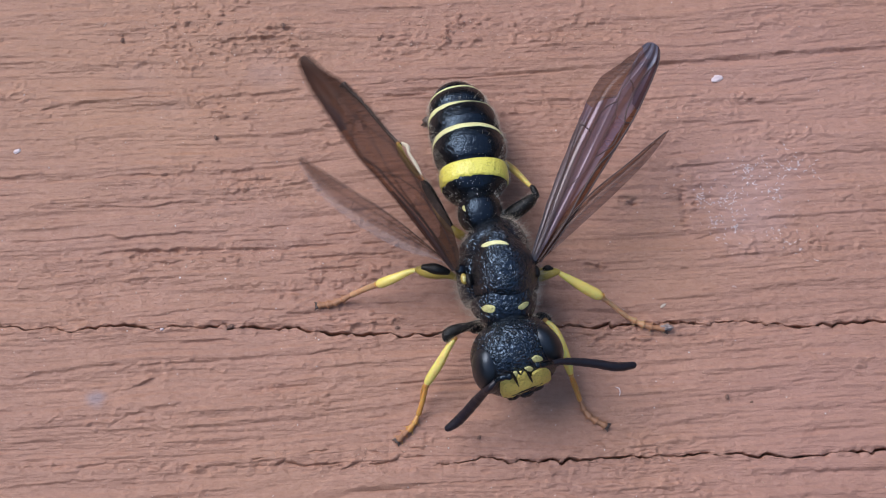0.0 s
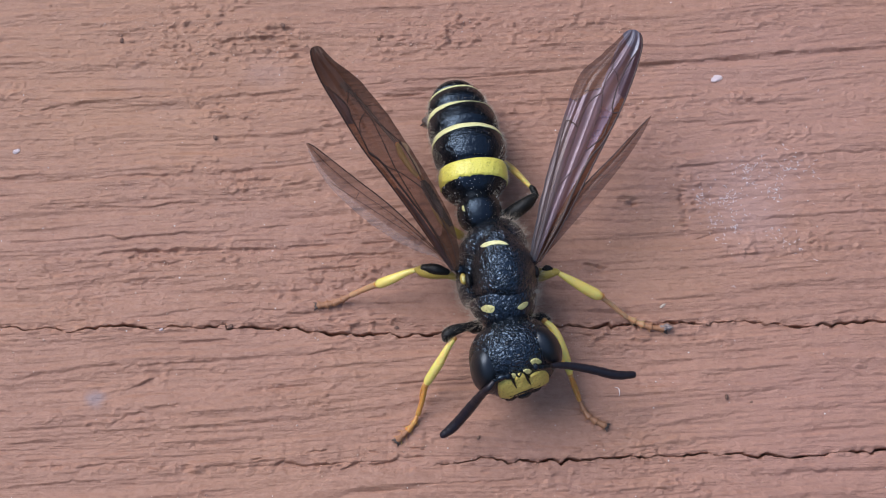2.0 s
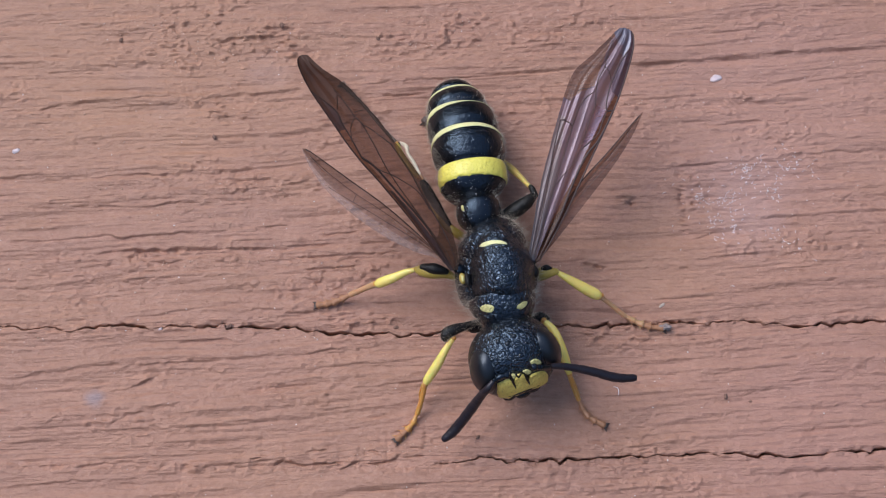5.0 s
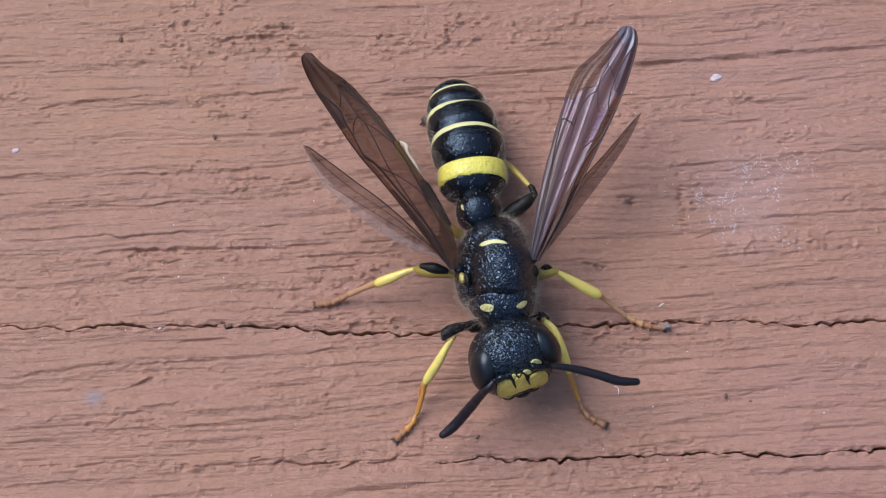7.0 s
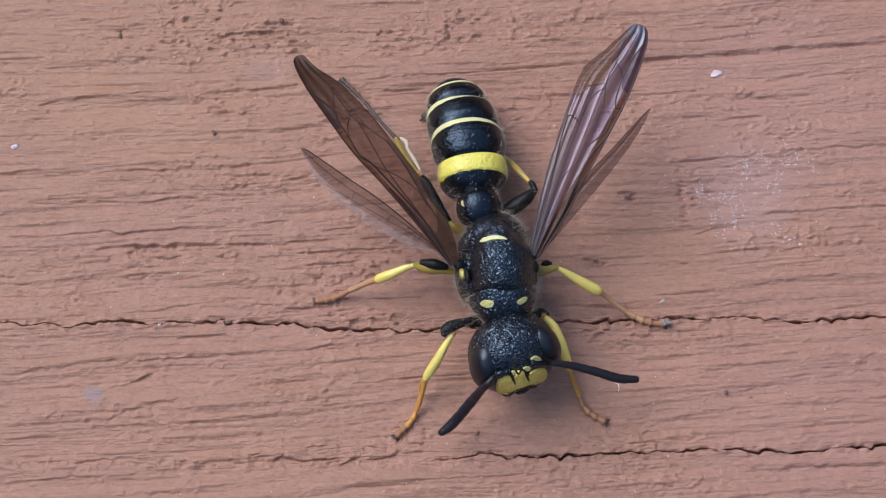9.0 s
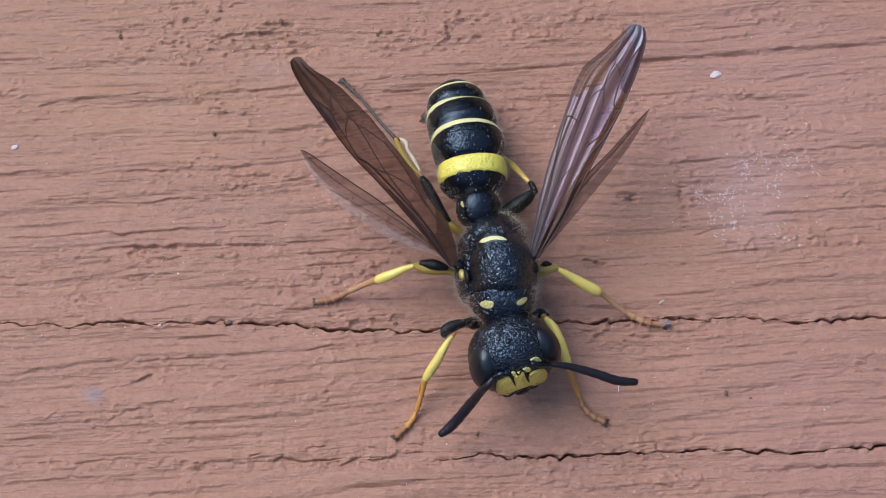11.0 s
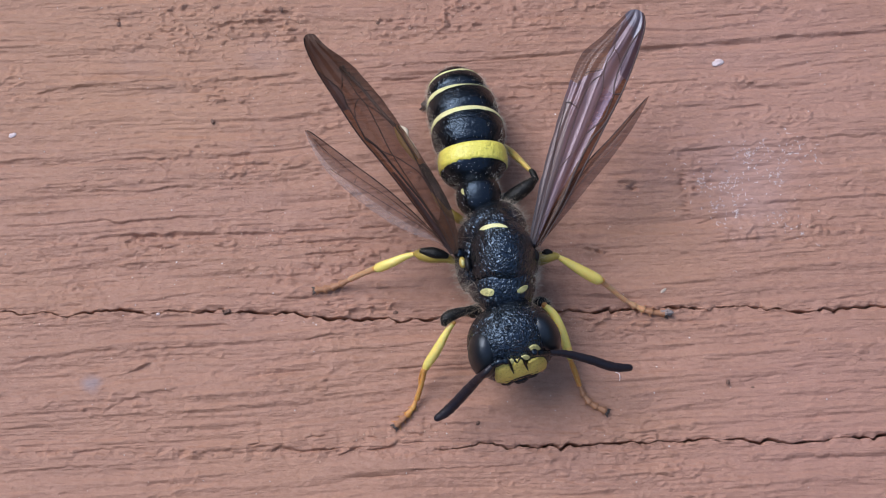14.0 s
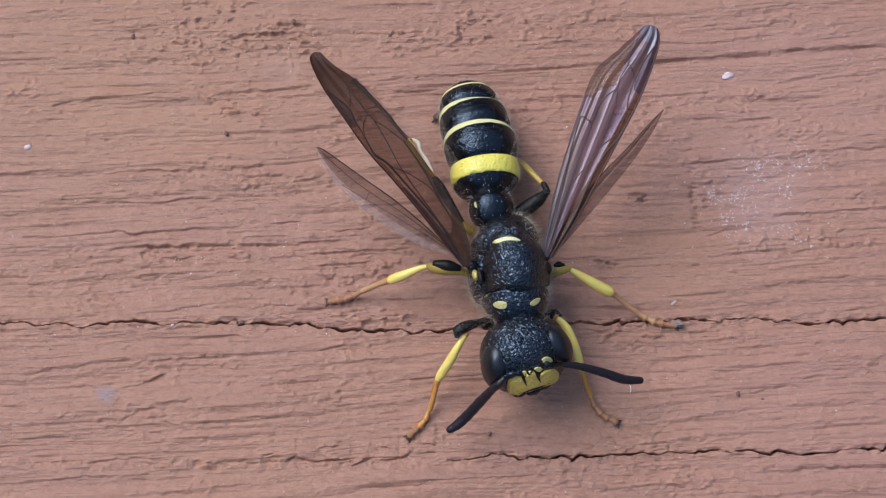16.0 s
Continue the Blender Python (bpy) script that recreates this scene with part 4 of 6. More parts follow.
def build_thorax():
    rng = random.Random(3)
    pron = Loft([((2.230, -3.154, 2.200), 0.463, 0.5), ((2.224, -3.061, 2.350), 0.842, 0.85), ((2.201, -2.853, 2.450), 1.053, 1.12), ((2.161, -2.593, 2.500), 1.179, 1.3), ((2.124, -2.342, 2.500), 1.221, 1.36), ((2.105, -2.217, 2.500), 1.095, 1.2)], 2.3)
    side = Loft([((2.146, -2.439, 2.000), 0.968, 0.8), ((2.108, -2.185, 2.000), 1.347, 1.1), ((2.009, -1.760, 2.000), 1.495, 1.3), ((1.931, -1.333, 2.000), 1.516, 1.35), ((1.873, -0.947, 2.000), 1.453, 1.35), ((1.815, -0.516, 2.000), 1.305, 1.25), ((1.756, -0.191, 2.000), 1.011, 1.0)], 2.3)
    scut = Loft([((2.160, -2.344, 2.600), 0.800, 1.0), ((2.160, -2.224, 2.620), 1.053, 1.36), ((2.143, -1.956, 2.640), 1.158, 1.55), ((2.126, -1.643, 2.650), 1.221, 1.64), ((2.089, -1.285, 2.650), 1.221, 1.66), ((2.032, -1.002, 2.620), 1.116, 1.58), ((1.998, -0.900, 2.560), 0.840, 1.2)], 2.0)
    scl = Loft([((1.992, -0.930, 2.560), 0.650, 1.1), ((1.973, -0.820, 2.610), 0.880, 1.46), ((1.914, -0.635, 2.600), 0.926, 1.5), ((1.877, -0.450, 2.550), 0.800, 1.38), ((1.859, -0.372, 2.500), 0.632, 1.1)], 2.0)
    prop = Loft([((1.846, -0.583, 2.250), 1.053, 1.15), ((1.805, -0.425, 2.300), 1.263, 1.45), ((1.747, -0.109, 2.250), 1.221, 1.42), ((1.628, 0.230, 2.200), 0.989, 1.15), ((1.507, 0.527, 2.150), 0.611, 0.7), ((1.445, 0.680, 2.150), 0.295, 0.3)], 2.05)
    thorax = part("thorax", scut.mesh(36, 56), BLACK_RUGOSE, wasp, "wrinkled black middle body with blue-tinted gloss", BASE["wasp"])
    at = BASE["wasp"]
    col = part("pronotum", pron.mesh(), BLACK_RUGOSE, thorax, "", at)
    part("mesopleuron", side.mesh(), BLACK_RUGOSE, thorax, "", at)
    part("scutellum", scl.mesh(), BLACK_RUGOSE, thorax, "", at)
    part("propodeum", prop.mesh(), BLACK_RUGOSE, thorax, "", at)
    # spot outlines are set from the camera's view
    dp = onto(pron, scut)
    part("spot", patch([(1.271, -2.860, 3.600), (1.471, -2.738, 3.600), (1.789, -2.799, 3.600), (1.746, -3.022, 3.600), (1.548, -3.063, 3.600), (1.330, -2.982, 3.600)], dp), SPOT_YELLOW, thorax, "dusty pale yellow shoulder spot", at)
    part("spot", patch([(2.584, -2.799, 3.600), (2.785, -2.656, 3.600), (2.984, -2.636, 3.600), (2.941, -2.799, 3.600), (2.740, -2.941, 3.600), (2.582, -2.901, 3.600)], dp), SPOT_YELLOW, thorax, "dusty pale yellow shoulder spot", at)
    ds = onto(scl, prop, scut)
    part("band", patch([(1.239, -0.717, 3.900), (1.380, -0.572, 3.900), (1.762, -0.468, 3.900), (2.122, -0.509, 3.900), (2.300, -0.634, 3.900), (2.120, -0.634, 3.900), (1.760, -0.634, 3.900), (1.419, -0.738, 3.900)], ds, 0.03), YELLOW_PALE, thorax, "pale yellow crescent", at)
    turn = Matrix.Rotation(radians(10), 3, "Z")
    part("tegula", ball((0.689, -1.667, 3.000), (0.125, 0.21, 0.11), turn), LEG_OLIVE, thorax, "amber and yellow wing-base scale", at)
    part("spot", ball((0.700, -1.690, 3.065), (0.075, 0.125, 0.06), turn, 16, 10, 0.2), SPOT_YELLOW, thorax, "", at)
    part("tegula", ball((0.869, -1.746, 3.100), (0.11, 0.27, 0.15), turn), BLACK_LEG, thorax, "", at)
    part("tegula", ball((3.300, -1.387, 2.960), (0.14, 0.23, 0.15), turn), BLACK_LEG, thorax, "", at)
    for c in ((0.570, -1.307, 2.900), (3.221, -0.941, 2.950)):
        part("wing_hinge", ball(c, (0.2, 0.2, 0.16), None, 16, 10, 0.2), BLACK_FINE, thorax, "", at)
    for c in ((1.180, -3.120, 1.300), (3.560, -3.030, 1.350)):
        part("coxa", ball(c, (0.28, 0.22, 0.30), turn, 24, 16, 0.15), BLACK_LEG, thorax, "", at)
    spots = []
    for lf, n, lo, hi in ((side, 1000, 0.9, 2.4), (prop, 950, 0.6, 2.4), (pron, 450, 0.9, 2.4)):
        for _ in range(n):
            u, a = rng.uniform(0.1, 0.9), rng.choice((-1, 1)) * rng.uniform(lo, hi)
            p = lf.at(u, a)
            spots.append((p, (lf.at(u, a, 0.1) - p).normalized()))
    tagged(part("hair", hairs(spots, 0.34, 0.0032, 0.5, rng), HAIR_TAN, thorax, "fine tan hair on the flanks", at), kind="stuff")


build_thorax()


def grains(spots, rng):
    """Loose specks of dust lying on (point, normal) pairs; uncountable."""
    bm = bmesh.new()
    for p, nn in spots:
        r = rng.choice((0.008, 0.011, 0.016))
        six = [bm.verts.new(p + nn * 0.01 + Vector(d) * r * rng.uniform(0.6, 1.4)) for d in ((1, 0, 0), (0, 1, 0), (-1, 0, 0), (0, -1, 0), (0, 0, 1), (0, 0, -1))]
        for k in range(4):
            bm.faces.new((six[k], six[(k + 1) % 4], six[4]))
            bm.faces.new((six[(k + 1) % 4], six[k], six[5]))
    return bm


def build_abdomen():
    rng = random.Random(5)
    dusty = []
    at = BASE["wasp"]
    front = [
        ("first", [((1.441, 0.338, 2.200), 0.253, 0.25), ((1.397, 0.461, 2.300), 0.589, 0.55), ((1.334, 0.736, 2.410), 0.800, 0.81), ((1.294, 1.078, 2.430), 0.830, 0.89), ((1.255, 1.369, 2.390), 0.750, 0.78), ((1.236, 1.529, 2.340), 0.640, 0.66)], None),
        ("second", [((1.235, 1.203, 2.300), 0.480, 0.50), ((1.217, 1.429, 2.280), 0.640, 0.64), ((1.177, 1.684, 2.240), 0.955, 0.88), ((1.118, 2.051, 2.200), 1.242, 1.1), ((1.099, 2.368, 2.180), 1.295, 1.14), ((1.080, 2.617, 2.170), 1.284, 1.13), ((1.060, 2.799, 2.160), 1.242, 1.1)], (0.505, 0.965))]
    middle = [
        ("third", [((1.060, 2.679, 2.120), 0.960, 0.86), ((1.045, 2.860, 2.090), 1.060, 0.95), ((1.030, 3.010, 2.060), 1.200, 1.09), ((1.003, 3.267, 1.980), 1.345, 1.22), ((0.942, 3.601, 1.870), 1.389, 1.25), ((0.903, 3.861, 1.780), 1.368, 1.23), ((0.883, 4.043, 1.720), 1.305, 1.17)], (0.765, 0.955)),
        ("fourth", [((0.860, 3.800, 1.760), 1.050, 0.92), ((0.841, 4.081, 1.680), 1.130, 1.00), ((0.812, 4.220, 1.640), 1.245, 1.10), ((0.779, 4.394, 1.580), 1.335, 1.17), ((0.696, 4.768, 1.450), 1.337, 1.16), ((0.633, 5.039, 1.350), 1.284, 1.11), ((0.612, 5.198, 1.300), 1.200, 1.03)], (0.79, 0.96))]
    hind = [
        ("fifth", [((0.633, 4.965, 1.360), 0.950, 0.81), ((0.591, 5.206, 1.280), 1.050, 0.90), ((0.565, 5.340, 1.230), 1.130, 0.97), ((0.527, 5.535, 1.160), 1.165, 1.00), ((0.463, 5.823, 1.030), 1.095, 0.93), ((0.420, 6.022, 0.950), 0.989, 0.83)], (0.82, 0.965)),
        ("last", [((0.485, 5.600, 1.080), 0.700, 0.58), ((0.442, 5.812, 1.000), 0.800, 0.68), ((0.421, 6.034, 0.920), 0.884, 0.75), ((0.378, 6.242, 0.820), 0.758, 0.66), ((0.334, 6.427, 0.720), 0.463, 0.45), ((0.335, 6.491, 0.680), 0.168, 0.15)], None)]
    segs = front + middle + hind
    abd = None
    spots, tip_spots, sliding = [], [], {}
    for k, (name, st, band) in enumerate(segs):
        lf = Loft(st, 2.1)
        ob = part("abdomen" if not abd else "abdomen_segment", lf.mesh(30, 56), BLACK_FINE, wasp if not abd else abd, "glossy black banded hind body" if not abd else "", at)
        abd = abd or ob
        sliding[name] = [ob]
        if band:
            b0, b1 = band
            if k == 1:
                e0 = lambda a: b0 + 0.012 * math.cos(2 * a) + 0.02 * noise.noise(Vector((a * 4, 0, 0))) + 0.026 * noise.noise(Vector((a * 21, 3, 0))) + 0.022 * noise.noise(Vector((a * 43, 7, 0)))
                part("band", lf.stripe(e0, lambda a: b1, 1.75), YELLOW, abd, "broad lemon yellow band", at)
            else:
                e0 = lambda a, c=b0, s=k: c + 0.015 * noise.noise(Vector((a * 5, s, 0))) + 0.01 * noise.noise(Vector((a * 15, s, 2)))
                sliding[name].append(part("band", lf.stripe(e0, lambda a: b1, 1.8, 0.012), YELLOW_PALE, abd, "thin pale yellow band", at))
        if k == 0:
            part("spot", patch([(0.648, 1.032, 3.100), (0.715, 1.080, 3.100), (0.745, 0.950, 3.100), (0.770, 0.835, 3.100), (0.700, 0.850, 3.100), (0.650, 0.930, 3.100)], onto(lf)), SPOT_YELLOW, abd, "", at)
        for _ in range((48, 46, 9, 6, 6, 0)[k]):
            u, a = rng.uniform(0.15, 0.5 if k else 0.9), rng.uniform(-1.4, 1.4)
            p = lf.at(u, a)
            dusty.append((p, (lf.at(u, a, 0.1) - p).normalized()))
        for _ in range((300, 750, 750, 800, 750, 450)[k]):
            u, a = rng.uniform(0.1, 0.98), rng.choice((-1, 1)) * (rng.uniform(1.05, 2.0) if rng.random() < (0.94, 0.94, 0.95, 0.95, 0.9, 0.5)[k] else rng.uniform(0.0, 1.05))
            p = lf.at(u, a)
            (tip_spots if name == "last" else spots).append((p, (lf.at(u, a, 0.1) - p).normalized() + Vector((0, 0.5, 0))))
    sliding["last"].append(tagged(part("hair", hairs(tip_spots, 0.150, 0.0026, 0.32, rng), HAIR_PALE, abd, "short pale bristles", at), kind="stuff"))
    tagged(part("hair", hairs(spots, 0.150, 0.0026, 0.32, rng), HAIR_PALE, abd, "short pale bristles", at), kind="stuff")
    tagged(part("dust", grains(dusty, rng), SPECK, abd, "pale specks of dust", at, False), kind="stuff")
    return sliding["last"], sliding["fifth"]


TIP, BEFORE_TIP = build_abdomen()

HEAD_C, HEAD_R = Vector((2.458, -4.440, 2.550)), (1.600, 1.300, 1.560)
HEAD_M = Matrix(((-0.940, -0.340, 0.000), (0.308, -0.852, 0.423), (-0.144, 0.397, 0.906))).transposed()
NECK = Vector((2.266, -3.134, 2.300))


def head_shape(d):
    """Point of the head's shell along the direction d, in head axes."""
    d = d.normalized()
    p = 2.12
    k = (abs(d.x / HEAD_R[0]) ** p + abs(d.y / HEAD_R[1]) ** p + abs(d.z / HEAD_R[2]) ** p) ** (-1 / p)
    return d * k


def head_drop(p):
    d = Vector(p).normalized()
    q = head_shape(d)
    return HEAD_C + HEAD_M @ q, (HEAD_M @ d).normalized()


def build_head():
    bm = bmesh.new()
    bmesh.ops.create_uvsphere(bm, u_segments=72, v_segments=48, radius=1)
    for v in bm.verts:
        v.co = HEAD_C + HEAD_M @ head_shape(v.co)
    head = part("head", bm, BLACK_RUGOSE, wasp, "broad black head with a yellow face", NECK)
    for s in (1, -1):
        m = HEAD_M @ Matrix.Rotation(radians(-14 * s), 3, "Z") @ Matrix.Rotation(radians(-8 * s), 3, "Y")
        part("eye", ball(HEAD_C + HEAD_M @ Vector((1.05 * s, 0.26, 0.24)), (0.60, 0.84, 1.00), m, 40, 28), EYE, head, "glossy black kidney-shaped eye", NECK)
    for p in ((0.432, 0.240, 1.474), (-0.165, 0.277, 1.516), (0.156, 0.451, 1.455)):
        q, nn = head_drop(p)
        part("ocellus", ball(q - nn * 0.05, (0.1, 0.1, 0.1), None, 14, 10), EYE, head, "", NECK)
    face = [(0.915, 1.034, 0.313), (0.592, 1.131, 0.507), (0.455, 1.192, 0.436), (0.447, 1.245, 0.105), (0.276, 1.196, 0.548), (0.082, 1.196, 0.607), (-0.071, 1.246, 0.439), (-0.140, 1.295, 0.029), (-0.277, 1.241, 0.377), (-0.788, 1.125, 0.149), (-0.896, 0.934, -0.706), (-0.458, 1.155, -0.560), (-0.006, 1.232, -0.498), (0.501, 1.136, -0.580), (0.913, 0.831, -0.844)]
    part("clypeus", patch(face, head_drop, 0.06, 8, 4, 0.05), YELLOW_FACE, head, "dented yellow face plate", NECK)
    for blob in ([(-0.352, 1.051, 0.851), (-0.519, 1.001, 0.857), (-0.673, 1.007, 0.736), (-0.743, 1.057, 0.549), (-0.598, 1.109, 0.568), (-0.412, 1.126, 0.669)],
                 [(-0.015, 1.176, 0.664), (-0.184, 1.170, 0.657), (-0.326, 1.201, 0.506), (-0.223, 1.235, 0.437), (-0.066, 1.224, 0.520)],
                 [(0.439, 1.143, 0.609), (0.307, 1.145, 0.675), (0.210, 1.195, 0.578), (0.291, 1.215, 0.476), (0.408, 1.192, 0.479)]):
        part("spot", patch(blob, head_drop, 0.05), SPOT_YELLOW, head, "", NECK)
    # raised black tubes paint in the dark of the dents between the lobes
    for line in ([(0.400, 1.118, 0.694), (0.385, 1.218, 0.394), (0.340, 1.270, 0.001)], [(-0.043, 1.198, 0.605), (-0.092, 1.271, 0.316), (-0.150, 1.292, -0.093)], [(0.233, 1.164, 0.656), (0.163, 1.221, 0.513), (0.039, 1.195, 0.614)], [(0.850, 0.947, -0.676), (0.303, 1.240, -0.365), (-0.454, 1.195, -0.425)]):
        pts = [q + nn * 0.05 for q, nn in map(head_drop, line)]
        part("face_dark_line", tube(pts, (0.02, 0.05, 0.02), 8, 8), BLACK_LEG, head, "", NECK)
    for p, r in (((0.578, 0.952, -0.917), 0.22), ((0.090, 1.077, -0.969), 0.24), ((-0.355, 1.060, -0.897), 0.19)):
        q, nn = head_drop(p)
        part("mandible", ball(q - nn * 0.06, (r * 1.2, r * 0.7, r * 0.8), HEAD_M, 20, 12, 0.2), BLACK_FINE, head, "", NECK)
    for p in ((0.652, 1.068, -0.623), (-0.667, 1.002, -0.802)):
        q, nn = head_drop(p)
        part("palp", ball(q + nn * 0.03, (0.1, 0.05, 0.05), HEAD_M, 12, 8), LEG_TAN, head, "", NECK)
    rng = random.Random(7)
    spots = []
    for _ in range(260):
        d = Vector((rng.uniform(-1, 1), rng.uniform(-1, 0.6), rng.uniform(-0.2, 1)))
        q, nn = head_drop(d)
        spots.append((q, nn))
    tagged(part("hair", hairs(spots, 0.15, 0.0028, 0.4, rng), HAIR_TAN, head, "", NECK), kind="stuff")
    return head


head = build_head()


def build_antenna(base, pts, radii, scape):
    """Ringed, slightly clubbed feeler hinged at its base."""
    n = 66
    line = [spline([list(p) for p in pts], i / n) for i in range(n + 1)]
    thick = [spline([[r] for r in radii], i / n)[0] * (0.95 + 0.06 * abs(math.sin(math.pi * 11 * i / n))) for i in range(n + 1)]
    bm = tube(line, thick, 16, n)
    ob = part("antenna", bm, ANTENNA, head, "thick black ringed feeler", base)
    part("scape", tube(scape, (0.08, 0.11, 0.10), 12), BLACK_FINE, ob, "", base)
    part("socket", ball(scape[0], (0.13, 0.13, 0.11), None, 14, 10), BLACK_FINE, ob, "", base)
    return ob


antenna_left = build_antenna((1.617, -5.576, 3.2), [(1.763, -5.469, 3.520), (1.529, -5.729, 3.420), (1.288, -5.908, 2.900), (0.982, -6.202, 2.300), (0.567, -6.632, 1.750), (0.244, -6.939, 1.450), (-0.082, -7.165, 1.300)], (0.09, 0.125, 0.155, 0.185, 0.19, 0.185, 0.13), [(2.208, -5.334, 3.660), (1.993, -5.373, 3.660), (1.762, -5.472, 3.540)])
antenna_right = build_antenna((3.633, -4.976, 3.3), [(3.702, -4.997, 3.420), (4.028, -4.976, 3.300), (4.581, -5.022, 3.100), (5.399, -5.181, 2.850), (6.223, -5.381, 2.600), (6.934, -5.390, 2.400)], (0.085, 0.115, 0.14, 0.16, 0.17, 0.13), [(3.106, -5.035, 3.760), (3.390, -5.031, 3.620), (3.700, -5.000, 3.440)])


def build_leg(name, label, pieces, tarsus, claw, lump=False):
    """A leg from shaped pieces (name, material, points, radii) and a jointed foot that ends in claws."""
    at = BASE["wasp"]
    first = None
    for nm, material, pts, radii, lab in pieces:
        ob = part(name if not first else nm, tube(pts, radii, 16, 6 * (len(pts) - 1)), material, wasp if not first else first, label if not first else lab, at)
        first = first or ob
        if nm == "tibia":
            for p, r in ((pts[0], radii[0] * 1.2), (pts[-1], radii[-1] * 1.1)):
                part("joint", ball(p, (r, r, r), None, 14, 10), LEG_CREAM if material is LEG_CREAM else LEG_ORANGE, first, "pale joint" if material is LEG_CREAM else "amber joint", at)
    rng = random.Random(len(label))
    spots = []
    for nm, material, pts, radii, lab in pieces:
        if nm in ("femur", "tibia", "basitarsus"):
            st = [[*p, r] for p, r in zip(pts, radii)]
            for _ in range(480 if nm == "femur" and material is BLACK_LEG else 140 if nm == "femur" else 60):
                x, y, z, r = spline(st, rng.uniform(0.05, 0.97))
                d = Vector((rng.gauss(0, 1), rng.gauss(0, 1), rng.gauss(0.3, 1))).normalized()
                spots.append((Vector((x, y, z)) + d * r * 0.9, d))
    tagged(part("hair", hairs(spots, 0.17, 0.0034, 0.4, rng), HAIR_TAN, first, "", at), kind="stuff")
    pts, radii, material = tarsus
    n = len(pts) - 1
    for i in range(n):
        a, b = Vector(pts[i]), Vector(pts[i + 1])
        r0, r1 = radii[i] * 0.78, radii[i + 1] * 1.15
        part("tarsus", tube([a, a.lerp(b, 0.5), a.lerp(b, 1.02)], (r0, (r0 + r1) / 2.3, r1), 12, 5), material if i < n - 2 or material is CLAW else LEG_DUSTY, first, "", at)
        d = (b - a).normalized()
        s = d.cross(Vector((0, 0, 1))).normalized()
        for w in (-1, 1):
            tip = b + s * w * r1 * 1.7 + d * 0.06
            tip.z = max(tip.z - 0.02, top_of(tip.x, tip.y) + 0.01)
            part("spine", tube([b - d * 0.06 + s * w * r1 * 0.7, tip], (0.02, 0.006), 6, 2), material, first, "", at)
    e, d = Vector(pts[-1]), (Vector(pts[-1]) - Vector(pts[-2])).normalized()
    s = d.cross(Vector((0, 0, 1))).normalized()
    for w in (-1, 1):
        mid, tip = e + d * 0.12 + s * w * 0.1, e + d * 0.2 + s * w * 0.16
        mid.z, tip.z = top_of(mid.x, mid.y) + 0.1, top_of(tip.x, tip.y) + 0.03
        part("claw", tube([e, mid, tip], (0.06, 0.045, 0.012), 8, 6), claw, first, "", at)
    part("foot_pad", ball(e + d * 0.08, (0.10, 0.10, 0.06), None, 12, 8, 0.5), claw, first, "", at)
    if lump:
        part("dust_lump", ball(e + d * 0.10 + Vector((0.02, 0.05, 0.06)), (0.20, 0.11, 0.08), None, 20, 12, 0.9), DUST_GREY, first, "grey dust caught on the foot", at)
    return first


